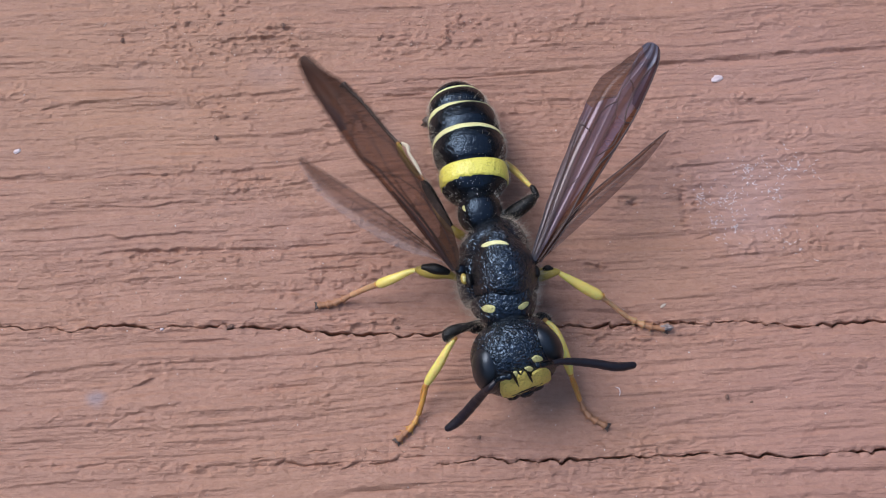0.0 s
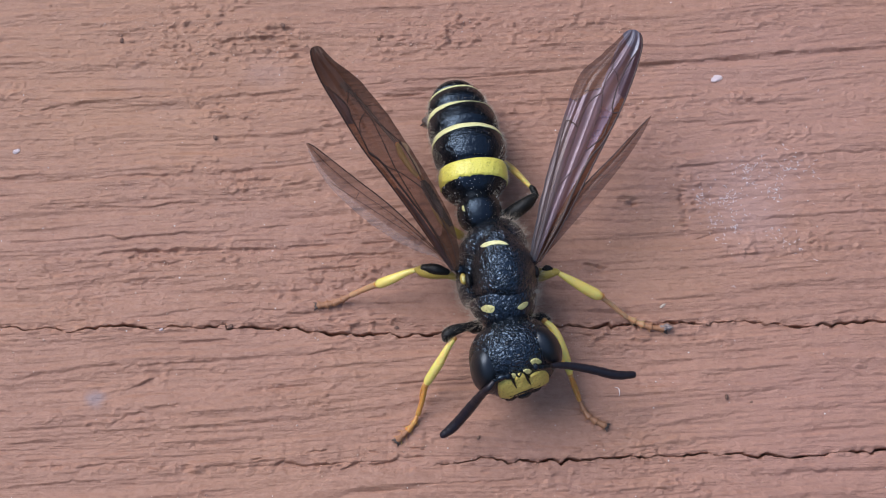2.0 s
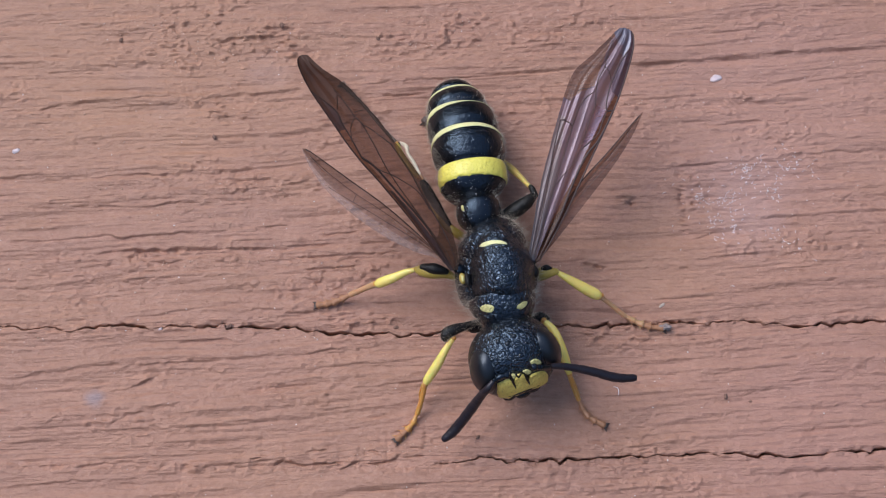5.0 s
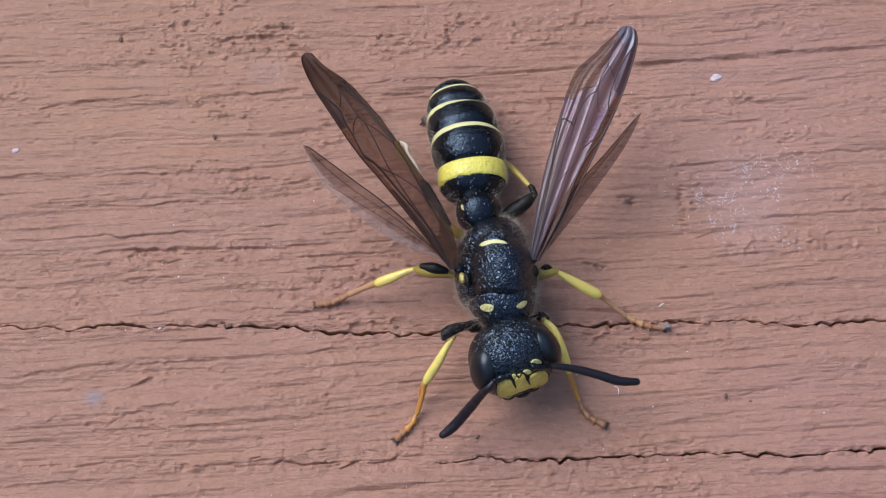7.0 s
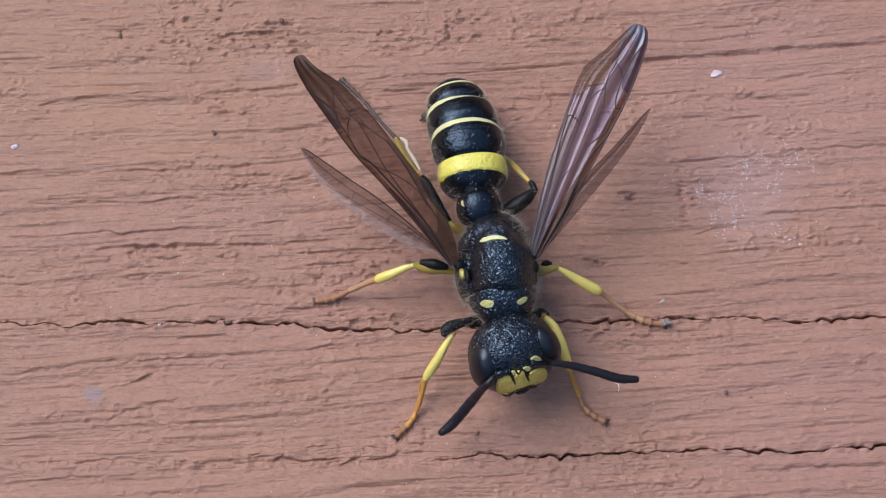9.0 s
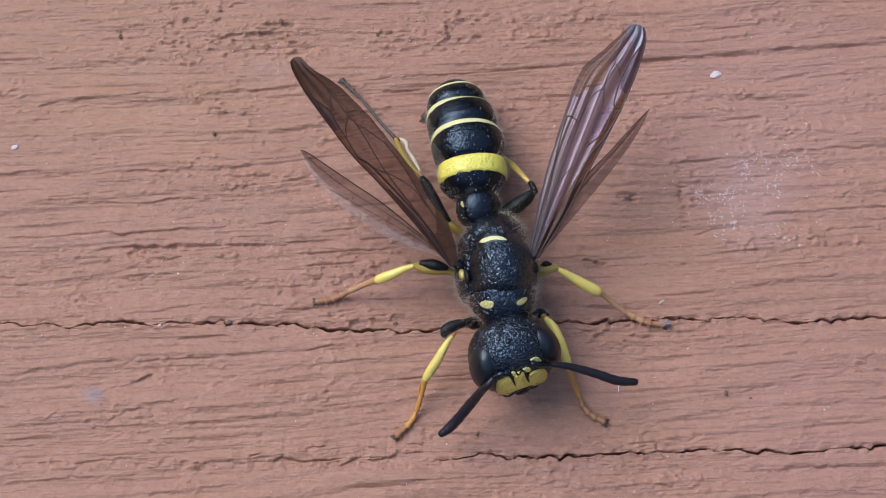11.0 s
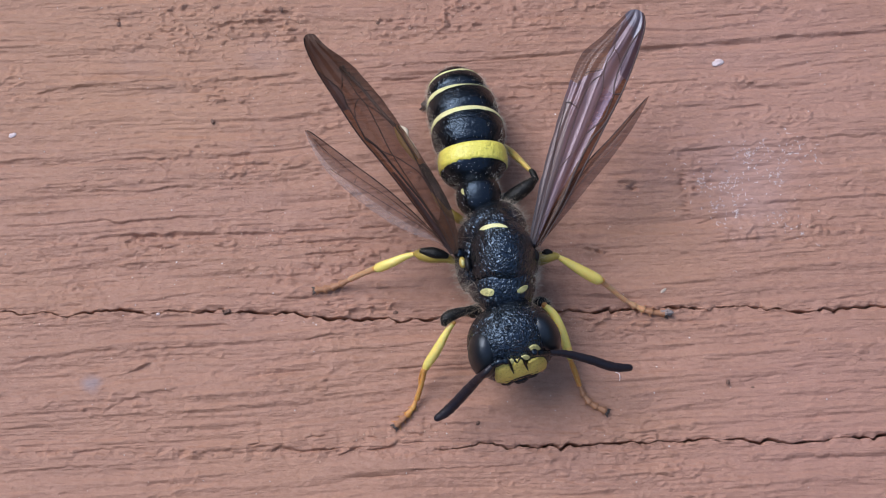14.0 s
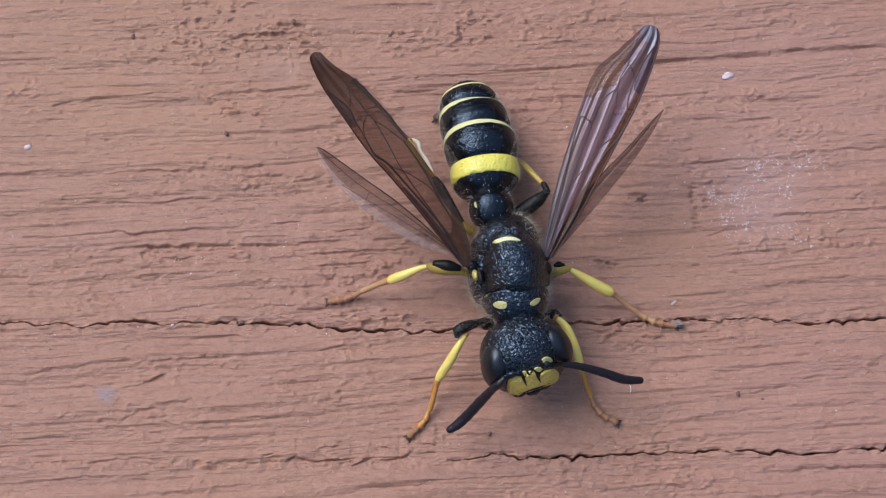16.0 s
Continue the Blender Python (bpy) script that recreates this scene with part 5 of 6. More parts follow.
def build_legs():
    build_leg("foreleg", "yellow foreleg with a hairy black thigh", [
        ("femur", BLACK_LEG, [(1.263, -2.965, 1.700), (0.865, -3.176, 1.900), (0.431, -3.322, 2.000), (0.123, -3.489, 2.000), (0.041, -3.688, 1.950)], (0.10, 0.14, 0.20, 0.22, 0.13), ""),
        ("tibia", LEG_YELLOW, [(0.369, -3.646, 1.950), (0.123, -3.972, 1.800), (-0.186, -4.480, 1.500), (-0.559, -5.005, 1.150), (-0.663, -5.197, 1.050)], (0.085, 0.125, 0.175, 0.165, 0.10), "lemon yellow shin"),
        ("basitarsus", LEG_ORANGE, [(-0.663, -5.155, 1.050), (-0.792, -5.659, 0.650), (-0.964, -6.175, 0.300)], (0.106, 0.094, 0.106), "amber foot"),
        ("spur", LEG_ORANGE, [(-0.768, -5.189, 1.000), (-0.875, -5.464, 0.750), (-0.899, -5.742, 0.500)], (0.04, 0.03, 0.01), "")],
        ([(-0.964, -6.133, 0.300), (-1.110, -6.497, 0.200), (-1.319, -6.743, 0.160), (-1.507, -6.909, 0.150), (-1.693, -7.095, 0.140)], (0.08, 0.1, 0.12, 0.12, 0.12), LEG_ORANGE), CLAW)
    build_leg("foreleg", "yellow foreleg half hidden beside the head", [
        ("femur", BLACK_LEG, [(3.140, -2.965, 1.500), (3.543, -2.860, 1.700), (3.802, -2.944, 1.800)], (0.2, 0.25, 0.15), ""),
        ("tibia", LEG_YELLOW, [(3.674, -2.955, 1.850), (4.040, -3.344, 1.800), (4.312, -3.934, 1.600), (4.538, -4.499, 1.250), (4.653, -4.821, 1.050)], (0.11, 0.155, 0.185, 0.17, 0.10), "lemon yellow shin"),
        ("basitarsus", LEG_ORANGE, [(4.634, -4.779, 1.050), (4.804, -5.184, 0.700), (5.040, -5.653, 0.320)], (0.094, 0.088, 0.094), "amber foot"),
        ("spur", LEG_ORANGE, [(4.719, -4.875, 1.000), (4.908, -5.184, 0.700), (5.077, -5.517, 0.400)], (0.04, 0.03, 0.01), "")],
        ([(5.040, -5.653, 0.320), (5.188, -5.996, 0.220), (5.394, -6.264, 0.180), (5.643, -6.429, 0.160), (5.955, -6.573, 0.140)], (0.08, 0.1, 0.12, 0.12, 0.12), LEG_DUSTY), CLAW)
    build_leg("middle_leg", "yellow middle leg stretched sideways, black-topped thigh", [
        ("femur", LEG_OLIVE, [(0.458, -1.394, 1.900), (0.125, -1.260, 2.050), (-0.332, -1.187, 2.100), (-0.748, -1.132, 2.050), (-1.020, -1.063, 1.950)], (0.1, 0.18, 0.27, 0.24, 0.12), ""),
        ("femur_patch", BLACK_LEG, [(0.124, -1.218, 2.220), (-0.331, -1.131, 2.300), (-0.787, -1.042, 2.200)], (0.12, 0.21, 0.13), "black patch"),
        ("tibia", LEG_YELLOW, [(-0.999, -1.063, 1.950), (-1.377, -1.145, 1.850), (-1.863, -1.310, 1.650), (-2.355, -1.443, 1.400), (-2.528, -1.462, 1.300)], (0.08, 0.12, 0.175, 0.185, 0.11), "lemon yellow shin"),
        ("basitarsus", LEG_TAN, [(-2.531, -1.450, 1.250), (-3.061, -1.571, 0.850), (-3.509, -1.685, 0.500)], (0.125, 0.106, 0.112), "tan foot")],
        ([(-3.467, -1.663, 0.500), (-3.863, -1.819, 0.320), (-4.168, -1.933, 0.240), (-4.449, -1.990, 0.200), (-4.775, -2.025, 0.160)], (0.09, 0.12, 0.13, 0.14, 0.12), LEG_DUSTY), CLAW)
    build_leg("middle_leg", "yellow middle leg stretched sideways, greenish thigh", [
        ("femur", LEG_OLIVE, [(3.216, -1.314, 1.750), (3.557, -1.256, 1.950), (3.899, -1.209, 2.100), (4.189, -1.187, 2.100)], (0.2, 0.25, 0.2, 0.11), ""),
        ("femur_patch", BLACK_LEG, [(3.644, -1.106, 2.200), (3.786, -1.076, 2.250), (3.951, -1.097, 2.250)], (0.08, 0.12, 0.06), "black patch"),
        ("tibia", LEG_YELLOW, [(4.148, -1.187, 2.100), (4.552, -1.385, 1.950), (5.144, -1.642, 1.600), (5.675, -1.851, 1.300), (5.875, -1.892, 1.200)], (0.08, 0.14, 0.2, 0.21, 0.12), "lemon yellow shin"),
        ("basitarsus", LEG_TAN, [(5.860, -1.902, 1.150), (6.346, -2.180, 0.750), (6.873, -2.494, 0.400)], (0.094, 0.081, 0.100), "tan foot"),
        ("spur", LEG_TAN, [(5.944, -1.902, 1.150), (6.364, -2.104, 0.800), (6.737, -2.342, 0.500)], (0.04, 0.03, 0.01), "")],
        ([(6.831, -2.473, 0.400), (7.205, -2.643, 0.280), (7.529, -2.784, 0.220), (7.829, -2.867, 0.200), (8.303, -2.924, 0.160)], (0.09, 0.11, 0.12, 0.12, 0.11), LEG_TAN), CLAW, True)
    build_leg("hind_leg", "hind leg with a black thigh and yellow shin, under the wing", [
        ("femur", BLACK_LEG, [(0.300, 0.560, 1.700), (-0.040, 1.060, 1.850), (-0.395, 1.640, 1.900), (-0.680, 2.180, 1.850), (-0.820, 2.440, 1.800)], (0.10, 0.15, 0.19, 0.17, 0.09), ""),
        ("femur_patch", LEG_OLIVE, [(0.300, 0.480, 1.660), (-0.080, 0.900, 1.780), (-0.400, 1.420, 1.820)], (0.12, 0.15, 0.10), "amber underside"),
        ("trochanter", LEG_OLIVE, [(0.640, 0.330, 1.600), (0.440, 0.440, 1.700), (0.260, 0.600, 1.750)], (0.18, 0.17, 0.12), "amber thigh joint"),
        ("knee", LEG_TAN, [(-0.800, 2.420, 1.820), (-0.910, 2.600, 1.830)], (0.085, 0.09), "pinkish knee"),
        ("tibia", LEG_OLIVE, [(-0.940, 2.560, 1.820), (-1.180, 2.860, 1.700), (-1.450, 3.290, 1.520), (-1.670, 3.740, 1.320), (-1.800, 4.150, 1.130)], (0.075, 0.10, 0.115, 0.12, 0.09), "amber shin"),
        ("shin_edge", LEG_CREAM, [(-0.870, 2.640, 1.840), (-1.110, 3.160, 1.650), (-1.365, 3.650, 1.450), (-1.430, 3.990, 1.260), (-1.660, 4.200, 1.120)], (0.035, 0.075, 0.060, 0.085, 0.055), "pale edge of the shin"),
        ("shin_end", BLACK_LEG, [(-1.740, 4.120, 1.130), (-1.830, 4.210, 1.060)], (0.10, 0.08), "black end of the shin"),
        ("basitarsus", CLAW, [(-1.840, 4.240, 1.030), (-2.450, 5.050, 0.680), (-3.130, 6.030, 0.340)], (0.080, 0.065, 0.070), "")],
        ([(-3.130, 6.030, 0.340), (-3.390, 6.340, 0.260), (-3.620, 6.590, 0.210), (-3.820, 6.800, 0.180), (-4.000, 6.990, 0.160)], (0.06, 0.07, 0.08, 0.08, 0.08), CLAW), CLAW)
    build_leg("hind_leg", "hind leg with a black thigh, foot tucked under the abdomen", [
        ("femur", BLACK_LEG, [(1.781, 0.777, 1.600), (2.139, 0.947, 1.700), (2.621, 1.188, 1.850), (3.124, 1.517, 2.000), (3.404, 1.805, 2.000)], (0.16, 0.2, 0.29, 0.25, 0.13), ""),
        ("knee", BLACK_LEG, [(3.446, 1.761, 2.000), (3.345, 2.028, 2.000), (3.266, 2.155, 1.950)], (0.12, 0.12, 0.09), ""),
        ("tibia", LEG_HONEY, [(3.308, 2.089, 1.950), (2.956, 2.609, 1.600), (2.621, 3.109, 1.200), (2.315, 3.490, 0.900)], (0.075, 0.11, 0.14, 0.11), "yellow shin"),
        ("basitarsus", CLAW, [(2.318, 3.507, 0.850), (1.679, 4.098, 0.500), (1.024, 4.610, 0.260)], (0.088, 0.075, 0.088), "")],
        ([(1.024, 4.610, 0.260), (0.581, 4.917, 0.200), (0.179, 5.166, 0.170), (-0.240, 5.360, 0.170), (-0.717, 5.465, 0.200)], (0.08, 0.09, 0.12, 0.15, 0.17), CLAW), CLAW)


build_legs()


def build_wing(name, label, lead, trail, films, zone, veins, hinge, pleats, lift, lobe=None, thick=0.68, dark_vein=VEIN, pale_vein=VEIN_THIN):
    """A pleated membrane between its leading and trailing edge (points in mm), with raised veins; zone(s, c) picks each cell's film."""
    lead, trail = [list(p) for p in lead], [list(p) for p in trail]
    beyond = (Vector(lead[-1]) + Vector(trail[-1]) - Vector(lead[-2]) - Vector(trail[-2])).normalized()

    def at(s, c):
        a, b = Vector(spline(lead, s)), Vector(spline(trail, s))
        ragged = 0.02 * noise.noise(Vector((s * 24, 3.1, len(label)))) if c > 0.99 and s < 0.95 else 0
        p = a.lerp(b, c + ragged)
        p += beyond * (0.07 * math.sin(math.pi * c) * max(0, (s - 0.92) / 0.08) ** 2)
        fade = min(1, s * 6) * min(1, (1 - s) * 5)
        k = sum(amp * math.exp(-((c - c0 - bend * s - 0.05 * noise.noise(Vector((s * 4, c0 * 6, 1)))) / w) ** 2) for c0, bend, w, amp in pleats)
        p.z += fade * (k + lift * math.sin(math.pi * c)) + 0.03 * min(1, (1 - s) * 4) * noise.noise(Vector((s * 9, c * 3, len(name))))
        return p

    ns, nc = 240, 72

    def sheet(c0, c1):
        bm = bmesh.new()
        g = [[bm.verts.new(at(i / ns, c0 + (c1 - c0) * j / nc)) for j in range(nc + 1)] for i in range(ns + 1)]
        for i in range(ns):
            for j in range(nc):
                f = bm.faces.new((g[i][j], g[i + 1][j], g[i + 1][j + 1], g[i][j + 1]))
                f.material_index = zone((i + 0.5) / ns, c0 + (c1 - c0) * (j + 0.5) / nc)
        return bm

    wing = part(name, sheet(0, lobe[0] if lobe else 1), films[0], wasp, label, hinge, True, films[1:])
    if lobe:
        part("wing_lobe", sheet(lobe[0], 1), lobe[1], wing, "clearer hind edge", hinge)
    for pts, r in veins:
        n = max(3, len(pts) * 3)
        line = [spline([list(p) for p in pts], i / n) for i in range(n + 1)]
        path = [at(s, min(c, 0.985)) + Vector((0, 0, 0.004)) for s, c in line]
        rr = [r * thick * (0.40 + 0.70 * min(1, s * 3.5) - 0.25 * s) for s, c in line]
        part("vein", tube(path, rr, 8, 3 * n), dark_vein if r > 0.03 else pale_vein, wing, "", hinge)
    return wing


LEFT_EDGE_VEINS = [
    ([(0.0, 0.02), (0.25, 0.01), (0.5, 0.01), (0.75, 0.0), (0.97, 0.02)], 0.042),
    ([(0.0, 0.3), (0.188, 0.31), (0.278, 0.25), (0.367, 0.21), (0.443, 0.19), (0.485, 0.09)], 0.055),
    ([(0.480, 0.07), (0.427, 0.25), (0.388, 0.51), (0.338, 0.70), (0.270, 0.68)], 0.026),
    ([(0.422, 0.39), (0.492, 0.49), (0.542, 0.55), (0.595, 0.59), (0.630, 0.56), (0.680, 0.59), (0.735, 0.60)], 0.028)]
LEFT_CELL_VEINS = [
    ([(0.713, 0.56), (0.682, 0.43), (0.657, 0.30)], 0.026),
    ([(0.485, 0.09), (0.552, 0.16), (0.605, 0.19), (0.650, 0.26), (0.700, 0.14), (0.745, 0.00)], 0.036),
    ([(0.557, 0.19), (0.588, 0.31), (0.618, 0.54)], 0.026),
    ([(0.638, 0.61), (0.642, 0.89), (0.623, 0.96)], 0.020),
    ([(0.595, 0.59), (0.573, 0.69), (0.545, 0.78), (0.510, 0.89)], 0.028),
    ([(0.422, 0.39), (0.312, 0.33), (0.198, 0.34), (0.03, 0.55)], 0.030),
    ([(0.512, 0.87), (0.427, 0.86), (0.330, 0.76), (0.233, 0.72), (0.04, 0.8)], 0.030),
    ([(0.763, 1.00), (0.660, 1.00), (0.532, 0.96)], 0.012)]
RIGHT_EDGE_VEINS = [
    ([(0.0, 0.02), (0.25, 0.01), (0.5, 0.01), (0.75, 0.0), (0.97, 0.02)], 0.042),
    ([(0.0, 0.25), (0.200, 0.13), (0.305, 0.16), (0.388, 0.16), (0.438, 0.13), (0.500, 0.03), (0.603, 0.01)], 0.048),
    ([(0.608, 0.03), (0.595, 0.13), (0.633, 0.21), (0.688, 0.26), (0.770, 0.27), (0.853, 0.14)], 0.034),
    ([(0.588, 0.12), (0.552, 0.11), (0.500, 0.11), (0.440, 0.31)], 0.028),
    ([(0.688, 0.26), (0.708, 0.40), (0.718, 0.56)], 0.028),
    ([(0.830, 0.81), (0.748, 0.65), (0.713, 0.56), (0.665, 0.53), (0.625, 0.46), (0.585, 0.36)], 0.026)]
RIGHT_CELL_VEINS = [
    ([(0.625, 0.46), (0.590, 0.58), (0.552, 0.64), (0.515, 0.66), (0.463, 0.64)], 0.028),
    ([(0.585, 0.36), (0.527, 0.35), (0.450, 0.32)], 0.022),
    ([(0.593, 0.77), (0.613, 0.65), (0.635, 0.52)], 0.018),
    ([(0.487, 0.94), (0.492, 0.82), (0.487, 0.67)], 0.032),
    ([(0.463, 0.64), (0.393, 0.62), (0.310, 0.61)], 0.026),
    ([(0.307, 0.60), (0.350, 0.47), (0.388, 0.35), (0.435, 0.32)], 0.022),
    ([(0.307, 0.60), (0.220, 0.59), (0.113, 0.48), (0.02, 0.5)], 0.032),
    ([(0.485, 0.93), (0.388, 0.89), (0.273, 0.79), (0.168, 0.73), (0.03, 0.8)], 0.030)]


def between(s, rows):
    """Straight lines through rows of (s, c)."""
    return float(np.interp(s, [r[0] for r in rows], [r[1] for r in rows]))


def left_zone(s, c):
    if c < between(s, sorted([(0.487, 0.10), (0.550, 0.15), (0.605, 0.19), (0.650, 0.26), (0.700, 0.14), (0.745, 0.00)])) and s > 0.52:
        return 2 if s > 0.585 else 3
    if c < between(s, [(0.0, 0.42), (0.2, 0.24), (0.35, 0.12), (0.58, 0.10)]) and s < 0.58:
        return 2 if s < 0.34 and c > 0.05 else 3
    if s < 0.24 - 0.07 * math.sin(4 * c):
        return 4
    edge = between(s, sorted([(0.330, 0.76), (0.510, 0.89), (0.623, 0.96), (0.735, 0.60), (0.810, 0.65)]))
    return 1 if c > edge and 0.3 < s < 0.93 else 0


def right_zone(s, c):
    if c < between(s, sorted([(0.605, 0.02), (0.595, 0.13), (0.688, 0.26), (0.770, 0.27), (0.853, 0.14)])) and s > 0.66:
        return 2
    if c < between(s, [(0.0, 0.42), (0.2, 0.34), (0.36, 0.20), (0.6, 0.13), (0.70, 0.05)]) and s < 0.69:
        return 3
    near, far = between(s, sorted([(0.440, 0.31), (0.500, 0.11), (0.552, 0.11), (0.588, 0.12)])), between(s, sorted([(0.448, 0.33), (0.522, 0.37), (0.580, 0.35)]))
    if near < c < far and s < 0.593:
        return 4
    if c > between(s, [(0.0, 0.50), (0.3, 0.60), (0.5, 0.84), (0.52, 1.0)]) and s < 0.5:
        return 5
    if s > 0.885 - 0.05 * math.sin(3 * c) or s > 0.80 and c < 0.42:
        return 6
    edge = between(s, sorted([(0.487, 0.94), (0.568, 0.81), (0.640, 0.53), (0.728, 0.67), (0.825, 0.87)]))
    return 1 if c > edge and 0.55 < s < 0.94 else 0


def plain_zone(s, c):
    return 0


HIND_VEINS = [
    ([(0.0, 0.04), (0.4, 0.03), (0.7, 0.014), (0.97, 0.05)], 0.031),
    ([(0.1, 0.2), (0.4, 0.25), (0.6, 0.3), (0.85, 0.28)], 0.016),
    ([(0.1, 0.45), (0.35, 0.5), (0.55, 0.6), (0.7, 0.8)], 0.014),
    ([(0.55, 0.3), (0.57, 0.6)], 0.013)]
PLEATS = [(0.14, 0.0, 0.05, 0.06), (0.24, 0.05, 0.06, -0.06), (0.36, 0.1, 0.06, 0.05), (0.5, 0.15, 0.07, -0.05), (0.62, 0.15, 0.06, 0.05)]

FINE_PLEATS = [(0.44, 0.12, 0.022, 0.018), (0.56, 0.10, 0.022, -0.018), (0.70, 0.05, 0.025, 0.021), (0.78, 0.02, 0.022, -0.024), (0.86, -0.02, 0.022, 0.024), (0.93, 0.0, 0.020, -0.018)]


def build_wings():
    lf = build_wing("forewing", "smoky brown translucent forewing folded lengthwise", [(0.263, -1.400, 3.100), (-0.325, -0.660, 3.160), (-1.303, 0.575, 3.430), (-2.280, 1.717, 3.730), (-3.173, 2.687, 4.030), (-4.051, 3.916, 4.330), (-4.772, 4.970, 4.530), (-5.173, 5.736, 4.790), (-5.205, 6.039, 4.950)],
        [(0.527, -1.358, 3.100), (0.464, -0.556, 3.390), (0.070, 0.489, 3.770), (-0.657, 1.600, 4.070), (-1.554, 2.824, 4.420), (-2.483, 3.989, 4.720), (-3.477, 5.015, 4.940), (-4.355, 5.639, 5.010), (-4.842, 6.149, 4.950)],
        (FILM_DARK, FILM_BAND, FILM_MARGIN, FILM_AMBER, FILM_BASE), left_zone, LEFT_EDGE_VEINS + LEFT_CELL_VEINS, HINGES[0], [(a, b, c, d * 0.6) for a, b, c, d in PLEATS], 0.05)
    rf = build_wing("forewing", "smoky violet translucent forewing with a sheen", [(3.472, -1.064, 3.100), (3.820, -0.529, 3.220), (4.473, 0.560, 3.480), (5.143, 1.834, 3.830), (5.863, 3.190, 4.130), (6.441, 4.332, 4.380), (6.949, 5.599, 4.600), (7.237, 6.553, 4.840), (7.197, 7.048, 4.970)],
        [(3.068, -0.980, 3.100), (3.206, -0.152, 3.380), (3.488, 1.213, 3.770), (3.875, 2.591, 4.120), (4.352, 4.098, 4.420), (4.910, 5.503, 4.720), (5.790, 6.304, 4.900), (6.519, 6.999, 4.980), (6.732, 7.182, 4.970)],
        (FILM_VIOLET, FILM_FOLD, FILM_VIOLET_CELL, FILM_AMBER, FILM_IRIS, FILM_SILVER, FILM_SLATE), right_zone, RIGHT_EDGE_VEINS + RIGHT_CELL_VEINS, HINGES[1], [(a, b, c, d * 0.7) for a, b, c, d in PLEATS] + FINE_PLEATS, 0.05, None, 0.8, VEIN_SOFT, VEIN_SOFT)
    lh = build_wing("hindwing", "pale smoky translucent hindwing", [(0.265, -1.180, 2.900), (-0.387, -0.545, 3.050), (-1.306, 0.310, 3.250), (-2.286, 1.102, 3.450), (-3.309, 1.804, 3.600), (-4.273, 2.485, 3.750), (-4.830, 2.879, 3.800), (-5.035, 2.958, 3.820)],
        [(0.326, -1.294, 2.850), (-0.286, -0.885, 2.900), (-1.143, -0.616, 3.000), (-2.121, -0.150, 3.150), (-3.243, 0.599, 3.350), (-4.225, 1.477, 3.550), (-4.825, 2.308, 3.700), (-5.075, 2.857, 3.800)],
        (FILM_PALE,), plain_zone, HIND_VEINS, HINGES[2], PLEATS[:3], 0.03, (0.7, FILM_CLEAR))
    # kept narrow and nearly level to match its outline from the camera
    rh = build_wing("hindwing", "thin smoky hindwing seen nearly edge-on", [(3.347, -0.772, 2.950), (3.760, -0.008, 3.100), (4.394, 0.962, 3.350), (5.115, 1.885, 3.550), (6.005, 2.799, 3.720), (6.765, 3.663, 3.800), (7.384, 4.328, 3.840)],
        [(3.382, -1.067, 2.950), (4.001, -0.376, 3.050), (4.781, 0.544, 3.250), (5.650, 1.595, 3.450), (6.445, 2.625, 3.600), (7.036, 3.533, 3.740), (7.406, 4.292, 3.820)],
        (FILM_DUSK,), plain_zone, HIND_VEINS, HINGES[3], PLEATS[:2], 0.02, None, 0.68, VEIN_SOFT, VEIN_SOFT)
    return lf, rf, lh, rh


HINGES = [(0.446, -1.441, 3.100), (3.290, -1.022, 3.100), (0.326, -1.138, 2.900), (3.349, -0.885, 2.900)]
WINGS = build_wings()


# ---- motion ----
def key(ob, hinge, owner, rows):
    p = (Vector(hinge) - BASE[owner]) * MM
    walk(ob, [(t, pose(p.x, p.y, p.z, rx, ry, rz)) for t, rx, ry, rz in rows])


def slide(pieces, share):
    """The hind rings of the abdomen slide out and in along its axis as it breathes; rows of seconds and hundredths of a millimetre."""
    rows = [(0, 11), (0.5, 14), (1, 17), (1.5, 17), (2, 18), (2.5, 16), (3, 19), (3.5, 19), (4, 19), (6.5, 25), (7, 17), (7.5, 3), (8, 0), (8.5, 3), (9, 3), (11.5, 0), (12, 2), (12.5, 3), (13, 5), (13.5, 5), (14, 3), (14.5, 4), (15, 3), (15.5, 0), (16, -2)]
    for ob in pieces:
        walk(ob, [(t, pose(*(Vector((-0.21, 0.89, -0.41)) * e * share * 0.01 * MM))) for t, e in rows])


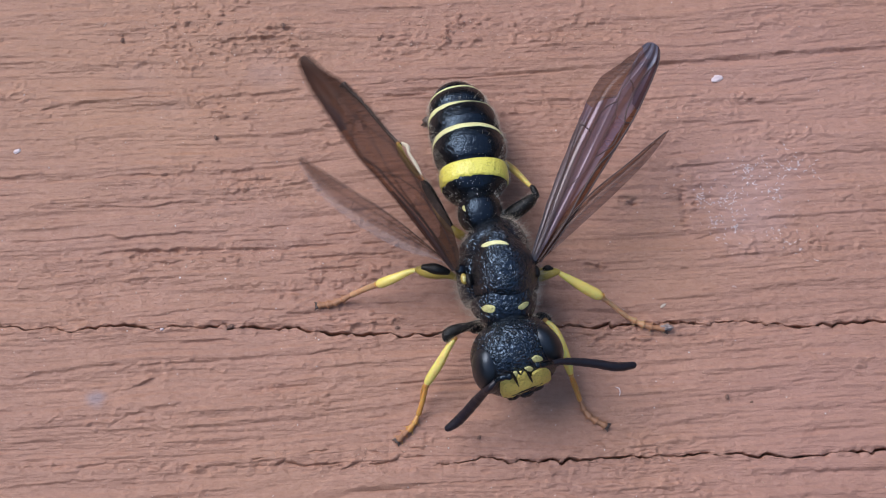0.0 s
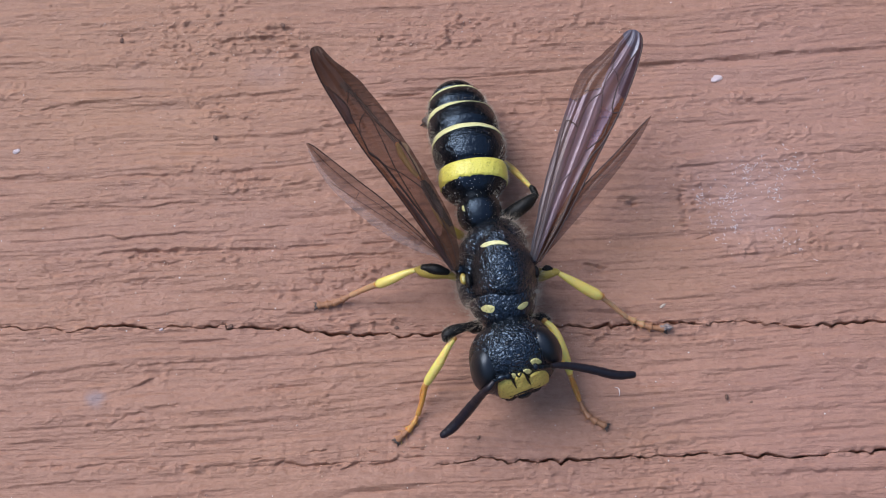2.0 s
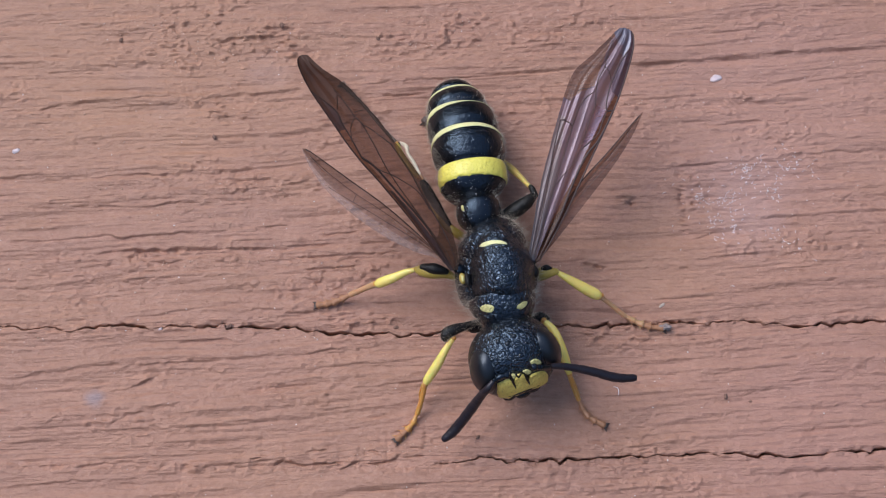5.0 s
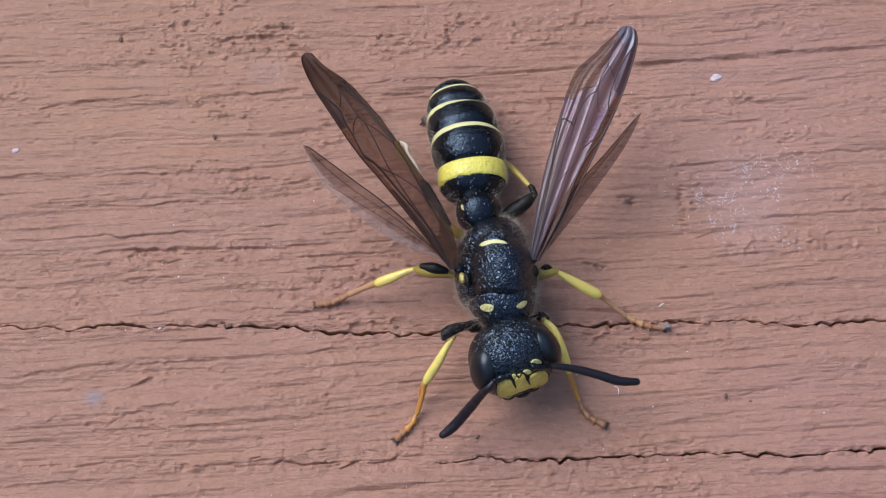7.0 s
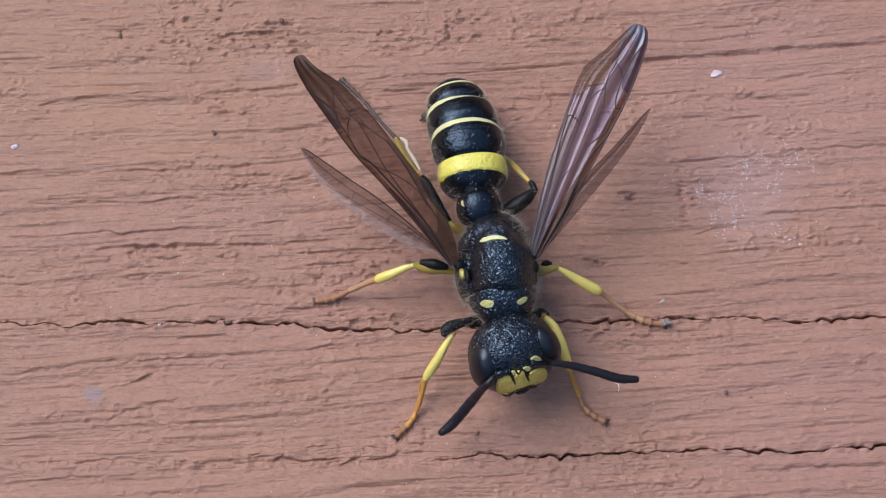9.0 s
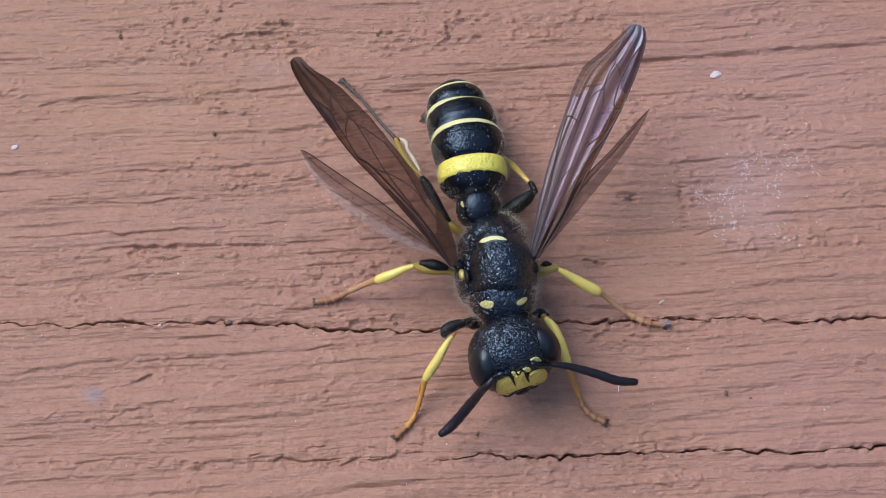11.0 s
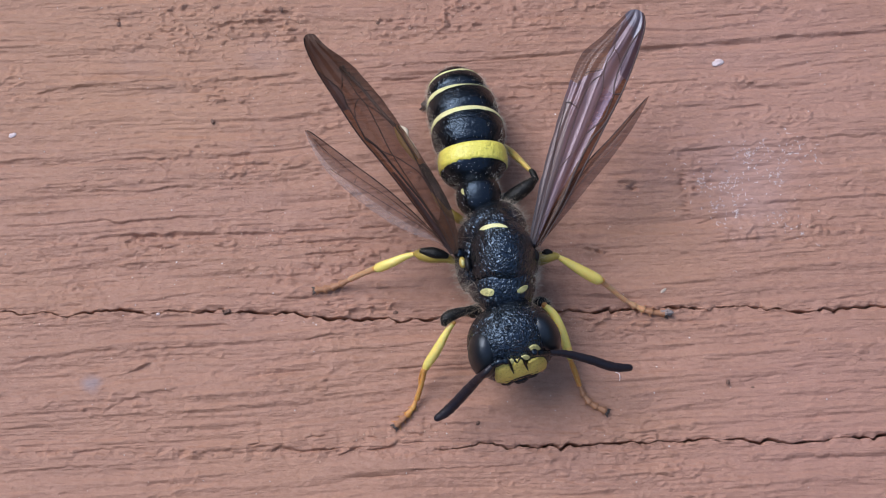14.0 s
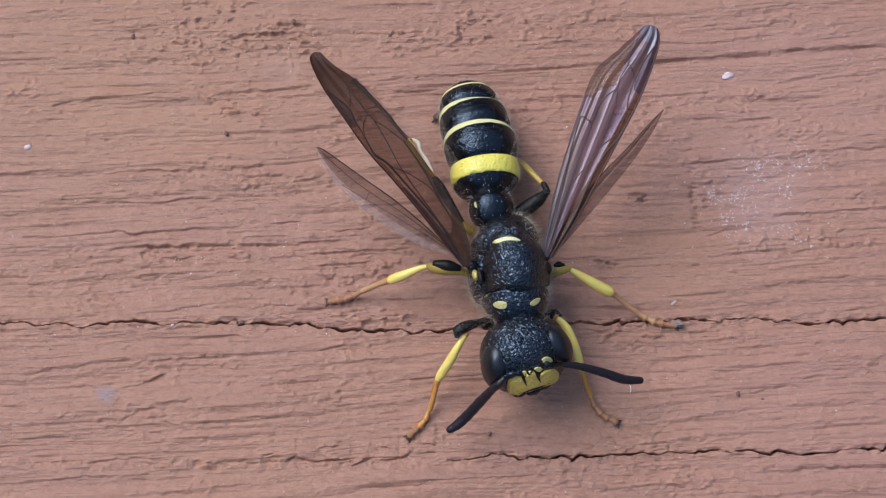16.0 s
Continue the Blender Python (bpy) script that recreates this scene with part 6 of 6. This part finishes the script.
def motions():
    slide(TIP, 1.15)
    slide(BEFORE_TIP, 0.2)
    key(head, NECK, "wasp", [(0, -4.73, -3.15, 2.52), (0.5, -4.15, -3.45, 1.84), (1, -2.91, -2.40, 1.36), (1.5, -2.55, -2.53, 0.97), (2, -2.61, -2.60, 0.93), (2.5, -2.57, -2.42, 1.03), (3, -2.19, -1.76, 0.81), (3.5, -1.53, -2.16, 0.96), (4, -1.64, -1.53, 0.81), (6.5, -1.11, -1.22, 0.69), (7, -0.84, -0.50, 0.68), (7.5, -0.80, -0.65, 0.80), (8, 0.00, -0.00, 0.00), (8.5, -0.17, 0.12, 0.11), (9, -0.40, 0.05, -0.23), (11.5, 0.32, 0.12, 0.04), (12, -0.32, 0.21, -0.14), (12.5, -2.37, -1.12, -1.39), (13, -2.27, -0.85, -1.25), (13.5, -0.94, -0.35, -1.62), (14, -0.90, -1.19, -1.25), (14.5, -1.01, -1.03, -1.45), (15, -1.50, -1.58, -1.18), (15.5, -1.80, -1.20, -1.63), (16, -1.26, -1.22, -1.40)])
    key(antenna_left, BASE[antenna_left.name], "head", [(0, 10.90, -1.26, -4.93), (0.5, 8.19, 1.19, -4.35), (1, 7.98, -1.98, -2.37), (1.5, 5.56, -0.06, -1.53), (2, 3.79, 1.73, -1.29), (2.5, 4.83, 0.79, -1.91), (3, 5.41, -1.74, -0.35), (3.5, 2.60, 0.61, -0.11), (4, 1.86, 0.25, 0.96), (6.5, -0.18, 0.99, 1.88), (7, 1.54, 0.04, -1.04), (7.5, 0.31, 1.62, -1.63), (8, 0.00, -0.00, 0.00), (8.5, 0.33, -0.25, -0.15), (9, 0.40, -0.09, 0.30), (11.5, -0.76, 0.19, 0.14), (12, 3.43, -2.87, -0.48), (12.5, 4.72, 2.72, -4.80), (13, 6.05, 0.72, -4.22), (13.5, 2.55, 1.35, -2.59), (14, 2.00, 1.72, -1.40), (14.5, 3.06, 1.04, -1.83), (15, 2.21, 2.79, -1.97), (15.5, 0.59, 3.87, -0.98), (16, 1.71, 2.11, -0.82)])
    key(antenna_right, BASE[antenna_right.name], "head", [(0, 8.18, 9.97, 8.11), (0.5, 7.16, 9.42, 7.49), (1, 4.90, 6.67, 5.46), (1.5, 4.56, 7.21, 5.43), (2, 4.78, 8.89, 4.73), (2.5, 4.65, 8.50, 4.54), (3, 3.45, 5.72, 2.83), (3.5, 2.76, 6.07, 2.48), (4, 3.02, 6.28, 2.76), (6.5, 1.68, 2.61, 1.67), (7, 1.03, 1.31, -0.17), (7.5, 1.03, 1.74, -0.33), (8, 0.00, -0.00, 0.00), (8.5, 0.12, -0.40, -0.12), (9, 0.71, 1.67, 0.55), (11.5, -0.05, 2.47, -0.89), (12, 0.58, 1.28, 0.38), (12.5, 4.78, 11.28, 5.19), (13, 4.55, 11.42, 4.30), (13.5, 3.00, 9.94, 4.48), (14, 2.82, 10.62, 3.35), (14.5, 2.82, 9.84, 3.61), (15, 3.49, 11.42, 3.29), (15.5, 3.78, 11.47, 3.48), (16, 3.07, 10.75, 3.03)])
    key(WINGS[0], HINGES[0], "wasp", [(0, 1.72, -1.16, -0.06), (0.034, 1.3, -1.2, -2.2), (0.2, -0.98, -1.47, -3.11), (0.4, -2.62, -0.97, -0.56), (0.5, 0.42, 2.14, -0.51), (0.6, -3.09, 0.40, -3.23), (0.8, -4.42, 1.14, -2.43), (1, 0.55, 6.44, -4.00), (1.2, -4.70, 3.15, -4.12), (1.4, -4.06, 4.10, -5.48), (1.5, -0.24, 7.06, -3.05), (2, -0.44, 4.53, -2.01), (2.5, 2.19, 4.05, -0.41), (3, 3.03, 3.87, -0.75), (3.5, 3.48, 3.40, -0.03), (4, 1.37, 1.02, 0.23), (6.5, 0.40, 0.30, 0.47), (7, -0.23, -0.17, -0.78), (7.5, 0.38, 0.28, -0.05), (8, 0.00, -0.00, 0.00), (8.5, 2.54, -3.00, -0.13), (9, 3.59, -7.18, -0.37), (11.5, 4.43, -6.51, 0.44), (12, 2.09, -1.23, -1.20), (12.5, -0.28, -0.21, -0.82), (13, 0.66, 0.49, -2.38), (13.5, -0.74, -0.55, 0.04), (14, -0.35, -0.27, -1.67), (14.5, -0.01, -0.01, -0.67), (15, -0.05, -0.04, -0.11), (15.5, 0.58, 0.43, 0.82), (16, 0.33, 0.24, 0.54)])
    key(WINGS[1], HINGES[1], "wasp", [(0, 1.46, 13.56, -2.38), (0.1, -1.24, 13.49, -3.44), (0.2, -1.06, 12.02, -2.06), (0.3, -0.65, 10.43, -1.08), (0.4, -1.32, 9.37, 0.40), (0.5, -0.91, 9.17, 0.08), (0.6, -1.61, 9.51, -0.71), (0.7, -0.49, 10.35, 0.43), (0.8, 1.57, 10.73, -0.01), (0.9, 2.60, 11.60, 1.30), (1, -0.51, 14.53, -1.50), (1.1, 1.63, 13.03, 2.07), (1.2, 0.85, 12.97, -0.27), (1.3, 1.85, 12.03, 2.51), (1.4, 0.03, 12.49, 1.87), (1.467, 2.0, 12.9, 2.3), (1.5, 2.52, 10.81, 1.93), (1.534, 2.6, 8.8, 1.6), (2, 0.20, 3.16, 0.88), (2.5, -0.11, 2.22, 0.65), (3, -0.79, 1.45, 0.80), (3.5, -1.75, 0.81, 0.31), (4, -1.26, 1.36, 1.25), (6.5, -1.23, 3.83, 2.87), (7, -0.10, 1.13, 1.65), (7.5, 1.04, 0.06, 1.04), (8, 0.00, -0.00, 0.00), (8.5, 0.68, -0.31, -0.87), (9, 0.69, -0.32, -0.99), (11.5, 0.91, -0.42, -0.63), (12, 1.00, -0.46, -1.22), (12.5, 0.30, -0.14, -0.19), (13, 0.80, -0.37, -0.27), (13.5, 0.61, -0.28, 0.04), (14, 0.86, -0.40, -0.01), (14.5, 0.64, -0.30, 0.08), (15, 0.40, -0.18, -0.32), (15.5, 0.88, -0.41, -0.55), (16, 1.16, -0.53, -0.69)])
    key(WINGS[2], HINGES[2], "wasp", [(0, -0.31, -0.42, 3.42), (0.034, -0.2, -0.3, 1.3), (0.5, 1.31, 1.78, 0.66), (1, 2.95, 4.00, -2.27), (1.5, 3.07, 4.17, -2.84), (2, 3.72, 5.04, -0.62), (2.5, 3.92, 5.32, 0.25), (3, 3.50, 4.75, 0.16), (3.5, -0.90, -1.23, -0.50), (4, 2.33, 3.17, 0.81), (6.5, -1.36, -1.85, -0.44), (7, 2.14, 2.91, -0.05), (7.5, 0.79, 1.07, -0.14), (8, 0.00, -0.00, 0.00), (8.5, -0.34, -0.46, 0.43), (9, -0.63, -0.85, 1.05), (11.5, -1.70, -2.31, 1.16), (12, -1.81, -2.47, -1.05), (12.5, -0.80, -1.09, -0.86), (13, -0.85, -1.16, -2.12), (13.5, -1.21, -1.64, -0.09), (14, -1.01, -1.38, -1.45), (14.5, -1.26, -1.71, -1.14), (15, -0.84, -1.14, -0.49), (15.5, -1.03, -1.40, 0.12), (16, -1.31, -1.78, -0.14)])
    key(WINGS[3], HINGES[3], "wasp", [(0, 1.20, -0.93, -8.70), (0.2, -1.02, 0.80, -7.03), (0.4, -3.45, 2.69, -3.97), (0.6, -3.63, 2.83, -4.73), (0.8, -2.01, 1.57, -4.82), (1, -3.41, 2.66, -5.15), (1.2, -2.60, 2.03, -4.48), (1.4, -0.94, 0.73, -2.51), (1.5, 2.68, -2.09, -2.72), (2, 0.47, -0.37, -1.52), (3, 0.06, -0.05, -0.66), (3.5, -0.60, 0.47, 0.31), (4, -1.23, 0.96, 1.10), (6.5, -1.85, 1.45, 1.37), (7, -2.50, 1.95, 1.52), (7.5, -1.74, 1.35, 1.02), (8, 0.00, -0.00, 0.00), (8.5, 3.07, -2.40, -1.58), (9, 5.04, -3.92, -1.80), (12.5, 1.05, -0.82, -0.58), (13, 1.27, -0.99, -0.42), (13.5, 0.71, -0.55, -0.28), (14, 1.03, -0.81, -0.37), (14.5, 0.57, -0.44, -0.24), (15, 2.56, -1.99, -1.00), (15.5, 3.50, -2.73, -1.41), (16, 3.50, -2.73, -1.41)])


motions()
